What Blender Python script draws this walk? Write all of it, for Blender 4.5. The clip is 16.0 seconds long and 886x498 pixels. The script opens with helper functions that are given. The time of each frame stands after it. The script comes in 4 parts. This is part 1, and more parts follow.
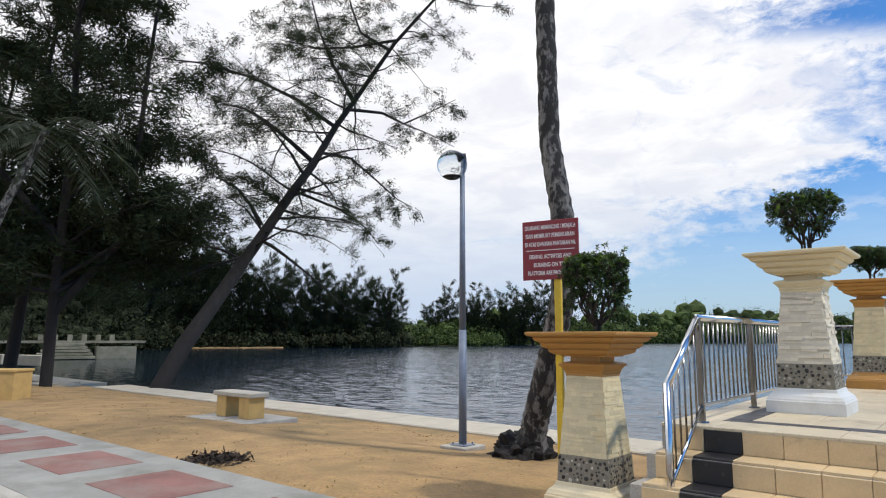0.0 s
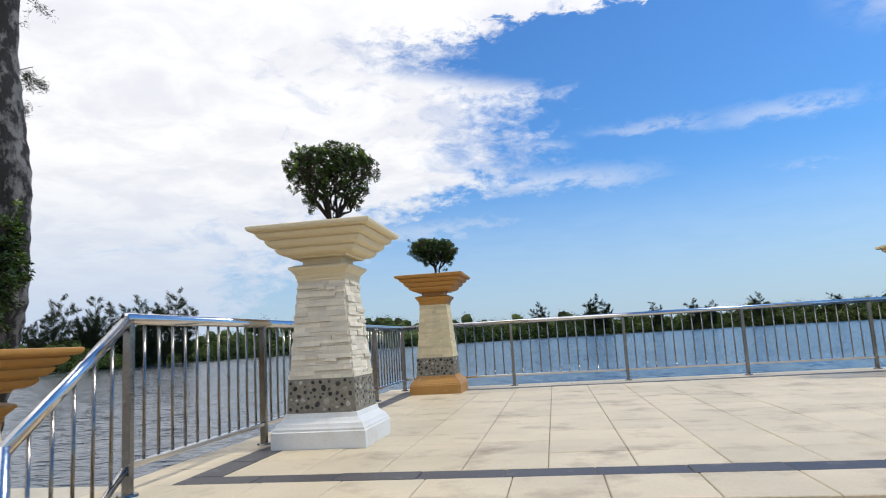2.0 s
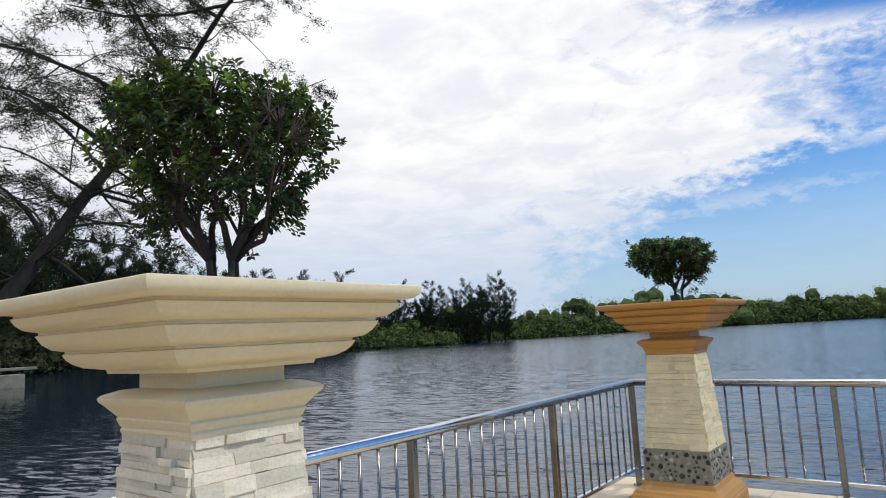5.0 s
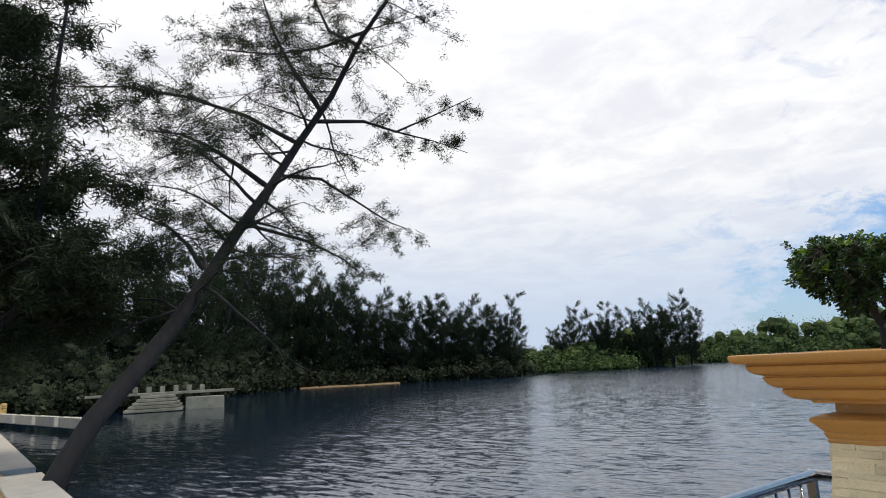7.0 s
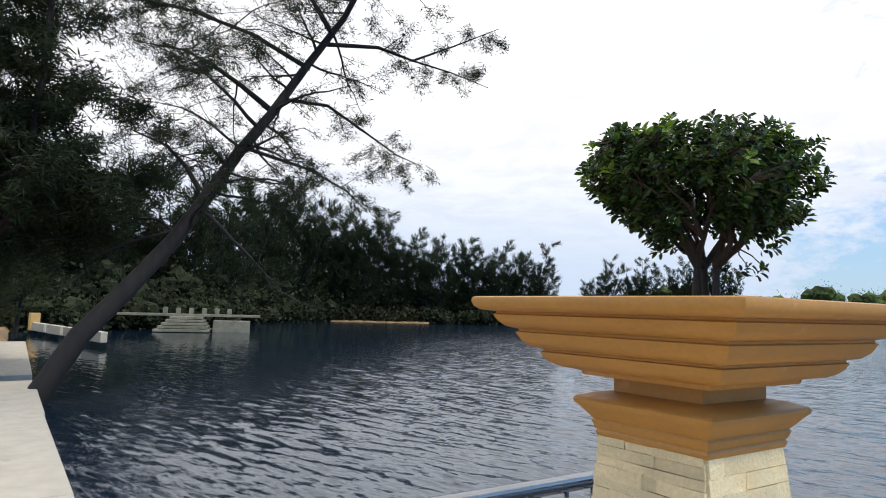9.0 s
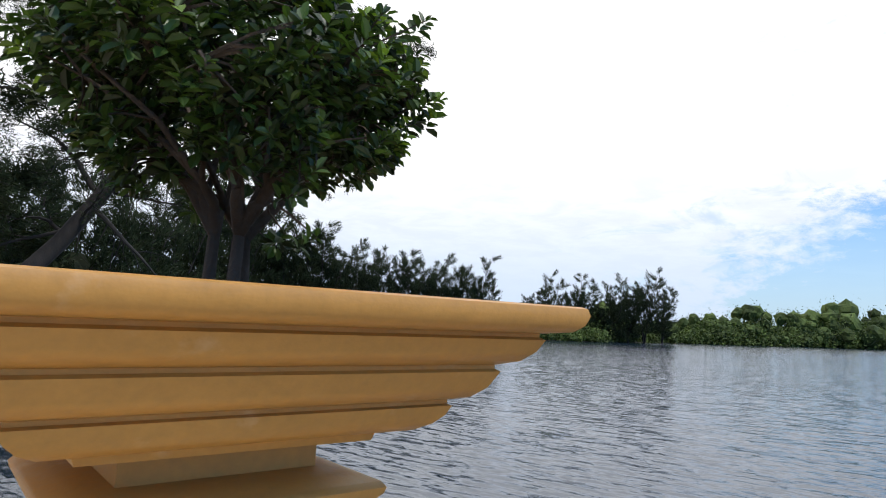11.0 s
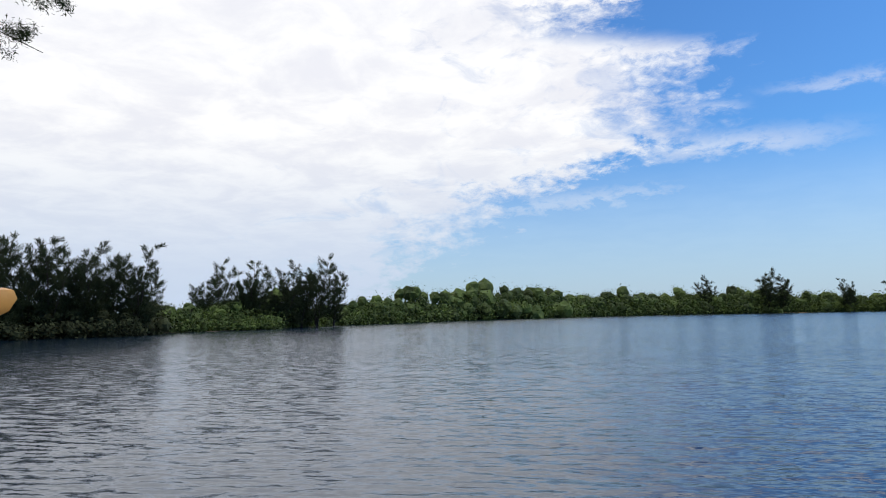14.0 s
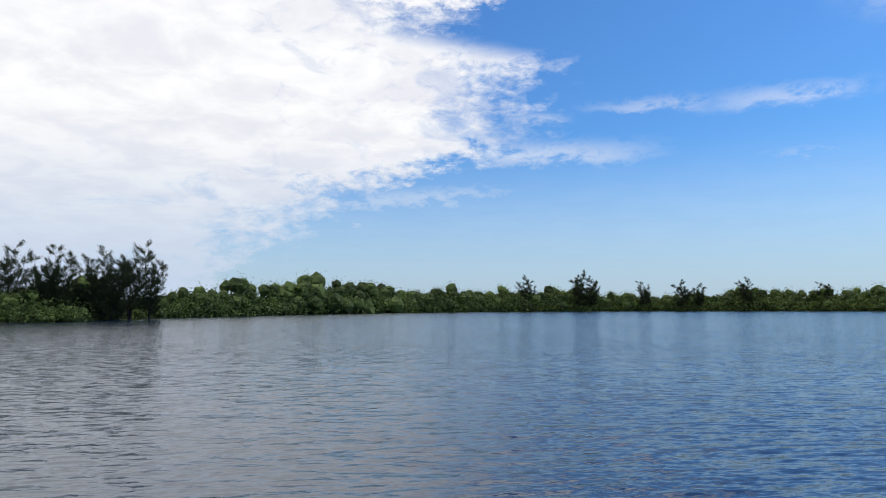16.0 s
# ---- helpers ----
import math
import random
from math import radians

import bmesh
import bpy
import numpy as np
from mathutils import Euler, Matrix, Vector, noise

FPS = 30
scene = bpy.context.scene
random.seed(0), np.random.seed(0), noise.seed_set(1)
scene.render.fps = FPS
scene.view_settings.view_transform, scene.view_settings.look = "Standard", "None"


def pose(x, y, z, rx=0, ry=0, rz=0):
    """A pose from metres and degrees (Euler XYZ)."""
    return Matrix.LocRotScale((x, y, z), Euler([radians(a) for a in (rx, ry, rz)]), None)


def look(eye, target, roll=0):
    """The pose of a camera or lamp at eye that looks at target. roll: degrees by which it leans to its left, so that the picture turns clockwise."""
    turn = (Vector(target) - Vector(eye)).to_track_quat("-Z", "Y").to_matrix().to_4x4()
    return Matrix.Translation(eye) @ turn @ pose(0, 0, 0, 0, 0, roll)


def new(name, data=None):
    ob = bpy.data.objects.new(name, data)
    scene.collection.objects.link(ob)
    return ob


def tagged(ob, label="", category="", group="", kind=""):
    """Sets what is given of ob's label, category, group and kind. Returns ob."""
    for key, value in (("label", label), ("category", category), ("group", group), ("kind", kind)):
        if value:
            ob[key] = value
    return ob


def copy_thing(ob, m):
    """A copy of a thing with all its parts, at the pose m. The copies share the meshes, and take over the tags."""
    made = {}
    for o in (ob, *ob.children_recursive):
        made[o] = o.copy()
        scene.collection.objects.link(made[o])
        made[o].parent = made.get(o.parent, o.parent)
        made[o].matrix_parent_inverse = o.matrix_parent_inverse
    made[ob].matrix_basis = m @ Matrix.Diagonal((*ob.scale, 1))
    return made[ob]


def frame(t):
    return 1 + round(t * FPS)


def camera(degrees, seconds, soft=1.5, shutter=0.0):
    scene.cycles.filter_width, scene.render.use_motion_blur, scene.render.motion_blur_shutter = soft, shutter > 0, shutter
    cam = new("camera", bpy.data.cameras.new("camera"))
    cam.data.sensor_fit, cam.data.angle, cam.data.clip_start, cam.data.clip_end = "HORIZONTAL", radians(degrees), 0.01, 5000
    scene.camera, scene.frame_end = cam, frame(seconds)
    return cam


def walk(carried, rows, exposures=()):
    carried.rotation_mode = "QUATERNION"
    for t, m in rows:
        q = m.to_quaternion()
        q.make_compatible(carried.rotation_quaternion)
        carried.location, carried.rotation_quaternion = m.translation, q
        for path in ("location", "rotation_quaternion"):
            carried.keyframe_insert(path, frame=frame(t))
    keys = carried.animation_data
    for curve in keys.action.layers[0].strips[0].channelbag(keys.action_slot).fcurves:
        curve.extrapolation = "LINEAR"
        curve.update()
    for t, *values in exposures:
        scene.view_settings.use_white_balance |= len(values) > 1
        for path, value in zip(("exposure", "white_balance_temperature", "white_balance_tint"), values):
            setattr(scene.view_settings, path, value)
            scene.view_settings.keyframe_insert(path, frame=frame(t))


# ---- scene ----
cam = camera(68.8, 16.0, soft=1.0, shutter=0.1)


def aim(x, y, z, yaw, pitch, roll):
    """A pose from the eye, the heading to the left of +Y, the tilt and the lean, in degrees."""
    a, b = radians(yaw), radians(pitch)
    way = Vector((-math.sin(a) * math.cos(b), math.cos(a) * math.cos(b), math.sin(b)))
    return look((x, y, z), Vector((x, y, z)) + way * 2, roll)


# seconds, eye, heading, tilt, lean
PATH = [
    (0.0, 0.982, -7.018, 0.723, 40.10, 7.81, 0.13),
    (0.5, 1.022, -6.457, 0.694, 34.22, 11.75, 1.05),
    (1.0, 1.069, -5.637, 0.678, 24.10, 9.93, 0.98),
    (1.5, 1.124, -4.995, 0.721, 16.96, 10.89, -0.92),
    (2.0, 1.213, -4.293, 0.696, 9.22, 8.03, -3.34),
    (2.5, 1.243, -3.524, 0.738, 4.89, 12.09, 0.62),
    (3.0, 1.372, -2.844, 0.795, 4.18, 11.61, -2.58),
    (3.5, 1.448, -2.183, 0.824, 10.61, 11.89, -0.76),
    (4.0, 1.483, -1.619, 0.962, 14.26, 8.31, -2.98),
    (4.5, 1.441, -1.137, 1.273, 26.78, 7.09, -3.44),
    (6.8, 0.804, 0.994, 1.591, 50.53, 11.11, -2.07),
    (7.0, 0.795, 1.226, 1.608, 52.38, 10.22, -2.78),
    (7.5, 0.804, 1.576, 1.587, 58.66, 11.15, -1.81),
    (8.0, 0.807, 2.036, 1.543, 58.81, 7.27, -0.74),
    (8.2, 0.814, 2.226, 1.555, 58.20, 5.62, -0.44),
    (10.3, 0.749, 3.823, 1.528, 54.29, 6.13, 3.08),
    (10.5, 0.729, 3.947, 1.546, 51.91, 5.79, 1.10),
    (11.0, 0.740, 4.211, 1.554, 51.45, 6.61, 2.40),
    (11.5, 0.757, 4.331, 1.546, 47.61, 5.79, 0.52),
    (12.0, 0.781, 4.371, 1.551, 42.32, 5.31, 0.04),
    (12.5, 0.807, 4.399, 1.550, 36.80, 5.50, -0.82),
    (13.0, 0.841, 4.431, 1.551, 32.38, 5.44, -1.29),
    (13.5, 0.883, 4.470, 1.549, 27.59, 5.72, -0.88),
    (14.0, 0.910, 4.495, 1.545, 23.03, 5.77, -1.12),
    (14.5, 0.914, 4.499, 1.549, 18.87, 5.63, -0.72),
    (15.0, 0.918, 4.503, 1.553, 15.91, 5.81, -0.74),
    (15.5, 0.922, 4.507, 1.557, 12.03, 5.30, -0.39),
    (16.0, 0.926, 4.511, 1.561, 8.36, 5.14, -0.22),
    ]
walk(cam, [(t, aim(*row)) for t, *row in PATH], exposures=[(0.0, 0.0), (2.0, -0.03), (3.5, -0.12), (4.5, -0.05), (7.0, -0.04), (8.2, 0.05), (10.3, 0.27), (11.2, 0.27), (12.0, 0.18), (13.0, 0.04), (13.6, 0.0), (16.0, -0.06)])

# ---- light ----
SUN_AZIMUTH, SUN_HEIGHT = 78.0, 54.0   # degrees clockwise from +Y, degrees above the horizon


def build_world():
    world = bpy.data.worlds.new("sky")
    scene.world = world
    world.use_nodes = True
    nt = world.node_tree
    nt.nodes.clear()
    N, L = nt.nodes.new, nt.links.new

    def val(op, a, b=None, c=None, clamp=False):
        n = N("ShaderNodeMath")
        n.operation, n.use_clamp = op, clamp
        for i, s in enumerate((a, b, c)):
            if s is None:
                continue
            if isinstance(s, (int, float)):
                n.inputs[i].default_value = s
            else:
                L(s, n.inputs[i])
        return n.outputs[0]

    def ramp(x, lo, hi):
        n = N("ShaderNodeMapRange")
        n.interpolation_type = "SMOOTHSTEP"
        L(x, n.inputs["Value"])
        n.inputs["From Min"].default_value, n.inputs["From Max"].default_value = lo, hi
        return n.outputs["Result"]

    def fbm(vec, scale, detail, rough, distort=0.0):
        n = N("ShaderNodeTexNoise")
        L(vec, n.inputs["Vector"])
        n.inputs["Scale"].default_value, n.inputs["Detail"].default_value = scale, detail
        n.inputs["Roughness"].default_value, n.inputs["Distortion"].default_value = rough, distort
        return n.outputs["Fac"]

    def combine(x, y, z=0.0):
        n = N("ShaderNodeCombineXYZ")
        for i, s in enumerate((x, y, z)):
            if isinstance(s, (int, float)):
                n.inputs[i].default_value = s
            else:
                L(s, n.inputs[i])
        return n.outputs[0]

    sky = N("ShaderNodeTexSky")
    sky.sky_type, sky.sun_disc = "NISHITA", False
    sky.sun_elevation, sky.sun_rotation = radians(SUN_HEIGHT), radians(SUN_AZIMUTH)
    sky.air_density, sky.dust_density, sky.ozone_density = 1.3, 0.6, 2.5
    coord = N("ShaderNodeTexCoord").outputs["Generated"]
    sep = N("ShaderNodeSeparateXYZ")
    L(coord, sep.inputs[0])
    X, Y, Z = sep.outputs
    up = val("MAXIMUM", Z, 0.0)
    deep = val("ADD", up, 0.12)
    px, py = val("DIVIDE", X, deep), val("DIVIDE", Y, deep)
    flat = combine(px, py)
    # heading to the left of +Y and height above the horizon, in degrees
    head = val("MULTIPLY", val("ARCTAN2", val("MULTIPLY", X, -1.0), Y), 57.2958)
    high = val("MULTIPLY", val("ARCSINE", up), 57.2958)
    plan = combine(val("MULTIPLY", head, 0.075), val("MULTIPLY", high, 0.15))
    big = val("SUBTRACT", fbm(plan, 1.5, 9.0, 0.62, 0.5), 0.5)
    fine = val("SUBTRACT", fbm(plan, 6.0, 7.0, 0.66, 0.25), 0.5)
    # the ragged edge of the cloud bank: its heading at each height
    edge = N("ShaderNodeValToRGB")
    stops = [(0, 27), (5, 22), (8, 18.5), (10, 17), (11.2, 13), (12.6, 8), (14, 2.5), (15.5, 4), (19, 3.5), (21.5, 1), (23.5, 11), (25.5, 9), (26.6, 3), (27.3, -8), (28.2, -15), (30, -20), (34, -16), (40, 8), (48, 24), (60, 38)]
    while len(edge.color_ramp.elements) < len(stops):
        edge.color_ramp.elements.new(0.5)
    for e, (height, heading) in zip(edge.color_ramp.elements, stops):
        e.position, k = height / 60.0, (heading + 40.0) / 80.0
        e.color = (k, k, k, 1)
    L(val("DIVIDE", val("ADD", high, val("ADD", val("MULTIPLY", big, 3.0), val("MULTIPLY", fine, 4.5))), 60.0), edge.inputs[0])
    line = val("SUBTRACT", val("MULTIPLY", edge.outputs[0], 80.0), 40.0)
    ragged = val("ADD", val("MULTIPLY", big, 15.0), val("MULTIPLY", fine, 19.0))
    bank = ramp(val("ADD", val("SUBTRACT", head, line), ragged), -5.5, 7.5)
    # the sky shows faintly through the bank near its edge
    thin = ramp(val("ADD", fbm(plan, 2.6, 8.0, 0.62, 0.8), val("MULTIPLY", val("SUBTRACT", head, line), 0.006)), 0.36, 0.56)
    bank = val("MULTIPLY", bank, val("ADD", 0.72, val("MULTIPLY", thin, 0.28)))
    # torn wisps that trail off into the blue
    torn = val("ADD", val("MULTIPLY", big, 2.6), val("MULTIPLY", fine, 2.2))
    streak = None
    for a0, a1, h0, h1, thick, strong in ((7, -13, 13.6, 12.9, 1.0, 0.50), (19, -3, 9.2, 10.3, 1.1, 0.50), (-6, -16, 17.0, 16.8, 0.45, 0.34), (-16, -27, 16.6, 16.0, 0.7, 0.38),
                                          (-26, -38, 25.0, 22.5, 3.0, 0.60), (3, -3, 16.4, 16.2, 0.5, 0.45), (-13, -38, 2.4, 2.9, 1.3, 0.60), (-19, -24, 12.0, 11.8, 0.4, 0.30)):
        mid = val("ADD", h0, val("MULTIPLY", val("SUBTRACT", head, a0), (h1 - h0) / (a1 - a0)))
        off = val("DIVIDE", val("ADD", val("SUBTRACT", high, mid), torn), thick)
        wisp = val("SUBTRACT", 1.0, ramp(val("ABSOLUTE", off), 0.0, 1.7))
        wisp = val("MULTIPLY", wisp, ramp(head, a1 - 1.0, a1 + (a0 - a1) * 0.5))
        wisp = val("MULTIPLY", wisp, val("SUBTRACT", 1.0, ramp(head, a0 - 3.5, a0 + 4.0)))
        wisp = val("MULTIPLY", val("MULTIPLY", wisp, strong), ramp(val("ADD", fine, big), -0.22, 0.10))
        streak = wisp if streak is None else val("MAXIMUM", streak, wisp)
    haze = val("MULTIPLY", val("SUBTRACT", 1.0, ramp(up, 0.0, 0.26)), 0.62)
    cover = val("MAXIMUM", val("MAXIMUM", bank, streak), haze)

    tone = fbm(flat, 3.4, 7.0, 0.6, 0.3)
    cloud = N("ShaderNodeMix")
    cloud.data_type = "RGBA"
    L(ramp(tone, 0.34, 0.66), cloud.inputs["Factor"])
    cloud.inputs["A"].default_value = (0.83, 0.84, 0.90, 1)
    cloud.inputs["B"].default_value = (1.0, 1.0, 1.0, 1)
    low = N("ShaderNodeMix")
    low.data_type = "RGBA"
    L(ramp(up, 0.02, 0.30), low.inputs["Factor"])
    low.inputs["A"].default_value = (0.58, 0.68, 0.84, 1)
    L(cloud.outputs["Result"], low.inputs["B"])
    blue, white = N("ShaderNodeBackground"), N("ShaderNodeBackground")
    tint = N("ShaderNodeMix")
    tint.data_type, tint.blend_type = "RGBA", "MULTIPLY"
    tint.inputs["Factor"].default_value = 1.0
    L(sky.outputs[0], tint.inputs["A"])
    tint.inputs["B"].default_value = (0.42, 0.80, 1.26, 1)
    L(tint.outputs["Result"], blue.inputs["Color"])
    blue.inputs["Strength"].default_value = 0.118
    L(low.outputs["Result"], white.inputs["Color"])
    L(val("ADD", val("ADD", 1.02, val("MULTIPLY", ramp(up, 0.12, 0.40), 0.05)), val("MULTIPLY", ramp(up, 0.42, 0.78), 1.2)), white.inputs["Strength"])
    mix, out = N("ShaderNodeMixShader"), N("ShaderNodeOutputWorld")
    L(cover, mix.inputs[0])
    L(blue.outputs[0], mix.inputs[1])
    L(white.outputs[0], mix.inputs[2])
    L(mix.outputs[0], out.inputs["Surface"])


build_world()
sun = new("sun", bpy.data.lights.new("sun", "SUN"))
sun.data.energy, sun.data.angle, sun.data.color = 2.6, radians(3), (1.0, 0.95, 0.86)
a, b = radians(SUN_AZIMUTH), radians(SUN_HEIGHT)
sun.matrix_world = look((math.sin(a) * math.cos(b) * 50, math.cos(a) * math.cos(b) * 50, math.sin(b) * 50), (0, 0, 0))

# ---- materials ----


def material(name, color, rough=0.6, metal=0.0, spread=0.25, scale=6.0, bump=0.15, grain=60.0, second=None,
             random_tone=0.0, islands=0.0, stain=None, see_through=0.0, spec=0.5, stretch=(1, 1, 1), world=False):
    """A surface with a broad and a fine variation of its colour and a fine relief, at real size."""
    m = bpy.data.materials.new(name)
    m.use_nodes = True
    nt = m.node_tree
    N, L = nt.nodes.new, nt.links.new
    bsdf = nt.nodes["Principled BSDF"]
    place = N("ShaderNodeNewGeometry").outputs["Position"] if world else N("ShaderNodeTexCoord").outputs["Object"]
    shape = N("ShaderNodeMapping")
    shape.inputs["Scale"].default_value = stretch
    L(place, shape.inputs["Vector"])
    place = shape.outputs[0]

    def noise_node(s, detail=5.0):
        n = N("ShaderNodeTexNoise")
        n.inputs["Scale"].default_value, n.inputs["Detail"].default_value = s, detail
        n.inputs["Roughness"].default_value = 0.62
        L(place, n.inputs["Vector"])
        return n.outputs["Fac"]

    def mix(kind, fac, one, two):
        n = N("ShaderNodeMix")
        n.data_type, n.blend_type = "RGBA", kind
        for key, v in (("Factor", fac), ("A", one), ("B", two)):
            if isinstance(v, (int, float)):
                n.inputs[key].default_value = v
            elif isinstance(v, tuple):
                n.inputs[key].default_value = (*v, 1)
            else:
                L(v, n.inputs[key])
        return n.outputs["Result"]

    def span(x, lo, hi, to_lo=0.0, to_hi=1.0):
        n = N("ShaderNodeMapRange")
        L(x, n.inputs["Value"])
        for key, v in (("From Min", lo), ("From Max", hi), ("To Min", to_lo), ("To Max", to_hi)):
            n.inputs[key].default_value = v
        return n.outputs["Result"]

    broad, fine = noise_node(scale), noise_node(grain, 3.0)
    second = second or tuple(c * (1 - spread) for c in color)
    col = mix("MIX", span(broad, 0.3, 0.7), color, second)
    gray = N("ShaderNodeCombineColor")
    tone = span(fine, 0.25, 0.75, 1 - spread * 0.6, 1 + spread * 0.6)
    for i in range(3):
        L(tone, gray.inputs[i])
    col = mix("MULTIPLY", 1.0, col, gray.outputs[0])
    if random_tone or islands:
        source = N("ShaderNodeObjectInfo").outputs["Random"] if random_tone else N("ShaderNodeNewGeometry").outputs["Random Per Island"]
        depth = random_tone or islands
        n = N("ShaderNodeCombineColor")
        t2 = span(source, 0, 1, 1 - depth, 1 + depth)
        for i in range(3):
            L(t2, n.inputs[i])
        col = mix("MULTIPLY", 1.0, col, n.outputs[0])
    if stain:
        col = mix("MIX", span(noise_node(stain[1], 6.0), stain[2], stain[3]), col, stain[0])
    L(col, bsdf.inputs["Base Color"])
    L(span(fine, 0.2, 0.8, max(0.02, rough - 0.08), min(1, rough + 0.08)), bsdf.inputs["Roughness"])
    bsdf.inputs["Metallic"].default_value = metal
    bsdf.inputs["Specular IOR Level"].default_value = spec
    if bump:
        bn = N("ShaderNodeBump")
        bn.inputs["Strength"].default_value, bn.inputs["Distance"].default_value = bump, 0.02
        L(mix("MIX", 0.5, broad, fine), bn.inputs["Height"])
        L(bn.outputs[0], bsdf.inputs["Normal"])
    if see_through:
        tr, ms = N("ShaderNodeBsdfTranslucent"), N("ShaderNodeMixShader")
        L(mix("MULTIPLY", 1.0, col, (1.25, 1.3, 0.6)), tr.inputs["Color"])
        ms.inputs[0].default_value = see_through
        L(bsdf.outputs[0], ms.inputs[1])
        L(tr.outputs[0], ms.inputs[2])
        L(ms.outputs[0], nt.nodes["Material Output"].inputs["Surface"])
    return m


CREAM = material("cream_paint", (0.73, 0.61, 0.38), 0.5, spread=0.10, scale=3, bump=0.08, stain=((0.62, 0.50, 0.30), 5.0, 0.60, 0.85))
WHITE = material("white_paint", (0.76, 0.74, 0.67), 0.5, spread=0.10, scale=4, bump=0.08, stain=((0.60, 0.52, 0.40), 4.0, 0.58, 0.85))
TAN = material("tan_paint", (0.48, 0.235, 0.052), 0.5, spread=0.16, scale=3, bump=0.08, stain=((0.56, 0.33, 0.15), 7.0, 0.60, 0.74))
STONE_CREAM = material("cream_stone", (0.75, 0.665, 0.50), 0.75, spread=0.16, scale=9, bump=0.5, grain=90, random_tone=0.16, stain=((0.72, 0.54, 0.26), 3.0, 0.60, 0.85), world=True)
STONE_TAN = material("yellow_stone", (0.74, 0.62, 0.37), 0.75, spread=0.18, scale=9, bump=0.5, grain=90, random_tone=0.12, stain=((0.60, 0.42, 0.18), 3.0, 0.58, 0.85), world=True)
# stained stone; the trees' shade over the landing is put into its dark colour
SHADED_STONE = material("shaded_stained_stone", (0.27, 0.245, 0.17), 0.9, spread=0.4, scale=1.2, bump=0.5, stain=((0.10, 0.10, 0.05), 0.8, 0.45, 0.75))
MORTAR = material("mortar", (0.46, 0.42, 0.33), 0.9, spread=0.3, bump=0.4)
BAND = material("grey_band", (0.27, 0.24, 0.175), 0.85, spread=0.35, scale=25, bump=0.5)
PEBBLE = material("pebble", (0.030, 0.025, 0.022), 0.35, spread=0.5, random_tone=0.8, bump=0.1)
PEBBLE_PALE = material("pale_pebble", (0.5, 0.45, 0.36), 0.45, spread=0.4, random_tone=0.4, bump=0.1)
SOIL = material("soil", (0.06, 0.04, 0.025), 0.95, spread=0.5, bump=0.8)
TILE = material("beige_tile", (0.60, 0.495, 0.325), 0.5, spread=0.20, scale=1.3, bump=0.08, random_tone=0.06, stain=((0.27, 0.20, 0.12), 1.9, 0.53, 0.72), world=True)
GROUT = material("grout", (0.30, 0.245, 0.18), 0.95, spread=0.4, bump=0.3)
BORDER = material("dark_tile", (0.062, 0.056, 0.056), 0.5, spread=0.25, scale=6, bump=0.08, random_tone=0.12, stain=((0.25, 0.22, 0.19), 6.0, 0.58, 0.80), world=True)
BLACK_TILE = material("black_tile", (0.018, 0.017, 0.017), 0.4, spread=0.4, bump=0.05, stain=((0.14, 0.12, 0.10), 6.0, 0.60, 0.85), world=True)
STEP_TILE = material("tan_tile", (0.62, 0.45, 0.24), 0.5, spread=0.16, scale=4, bump=0.06, random_tone=0.08, stain=((0.30, 0.22, 0.13), 6.0, 0.62, 0.85), world=True)
CONCRETE = material("concrete", (0.46, 0.42, 0.35), 0.85, spread=0.30, scale=2.5, bump=0.5, stain=((0.20, 0.17, 0.13), 1.7, 0.55, 0.80))
PALE_CONCRETE = material("pale_concrete", (0.50, 0.44, 0.335), 0.85, spread=0.22, scale=2.0, bump=0.5, stain=((0.25, 0.21, 0.15), 1.5, 0.60, 0.85))
STEEL = material("stainless_steel", (0.62, 0.62, 0.62), 0.16, 1.0, spread=0.10, scale=12, bump=0.03)
STEEL_DULL = material("dull_steel", (0.27, 0.26, 0.245), 0.22, 1.0, spread=0.30, scale=8, bump=0.05, stain=((0.22, 0.15, 0.09), 9.0, 0.62, 0.85))
GALVANISED = material("galvanised_steel", (0.19, 0.22, 0.27), 0.55, 0.15, spread=0.25, scale=9, bump=0.08)
DARK_PLASTIC = material("dark_plastic", (0.02, 0.02, 0.022), 0.45, spread=0.3, bump=0.03)
RED = material("red_paint", (0.24, 0.012, 0.020), 0.4, spread=0.15, scale=5, bump=0.04)
LETTER = material("white_lettering", (0.78, 0.68, 0.62), 0.6, spread=0.1, bump=0.0)
YELLOW = material("yellow_paint", (0.74, 0.50, 0.03), 0.45, spread=0.18, scale=6, bump=0.05)
PAVER = material("red_paver", (0.27, 0.125, 0.10), 0.85, spread=0.34, scale=2.2, bump=0.5, grain=45, random_tone=0.10, stain=((0.23, 0.19, 0.155), 1.6, 0.46, 0.76), world=True)
PATH_GREY = material("path_concrete", (0.31, 0.30, 0.26), 0.85, spread=0.30, scale=1.8, bump=0.5, stain=((0.15, 0.145, 0.115), 1.1, 0.50, 0.72), world=True)
BENCH = material("ochre_paint", (0.62, 0.38, 0.12), 0.65, spread=0.2, scale=5, bump=0.15, stain=((0.36, 0.25, 0.13), 4.0, 0.60, 0.85))
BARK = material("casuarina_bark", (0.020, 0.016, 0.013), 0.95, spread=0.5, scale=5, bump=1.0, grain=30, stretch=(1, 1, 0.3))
PALM_BARK = material("palm_bark", (0.215, 0.20, 0.178), 0.95, spread=0.45, scale=5, bump=1.0, grain=40, stretch=(1.5, 1.5, 0.8), stain=((0.020, 0.018, 0.015), 6.0, 0.42, 0.52))
STEM = material("stem_bark", (0.065, 0.046, 0.032), 0.9, spread=0.4, scale=30, bump=0.4)
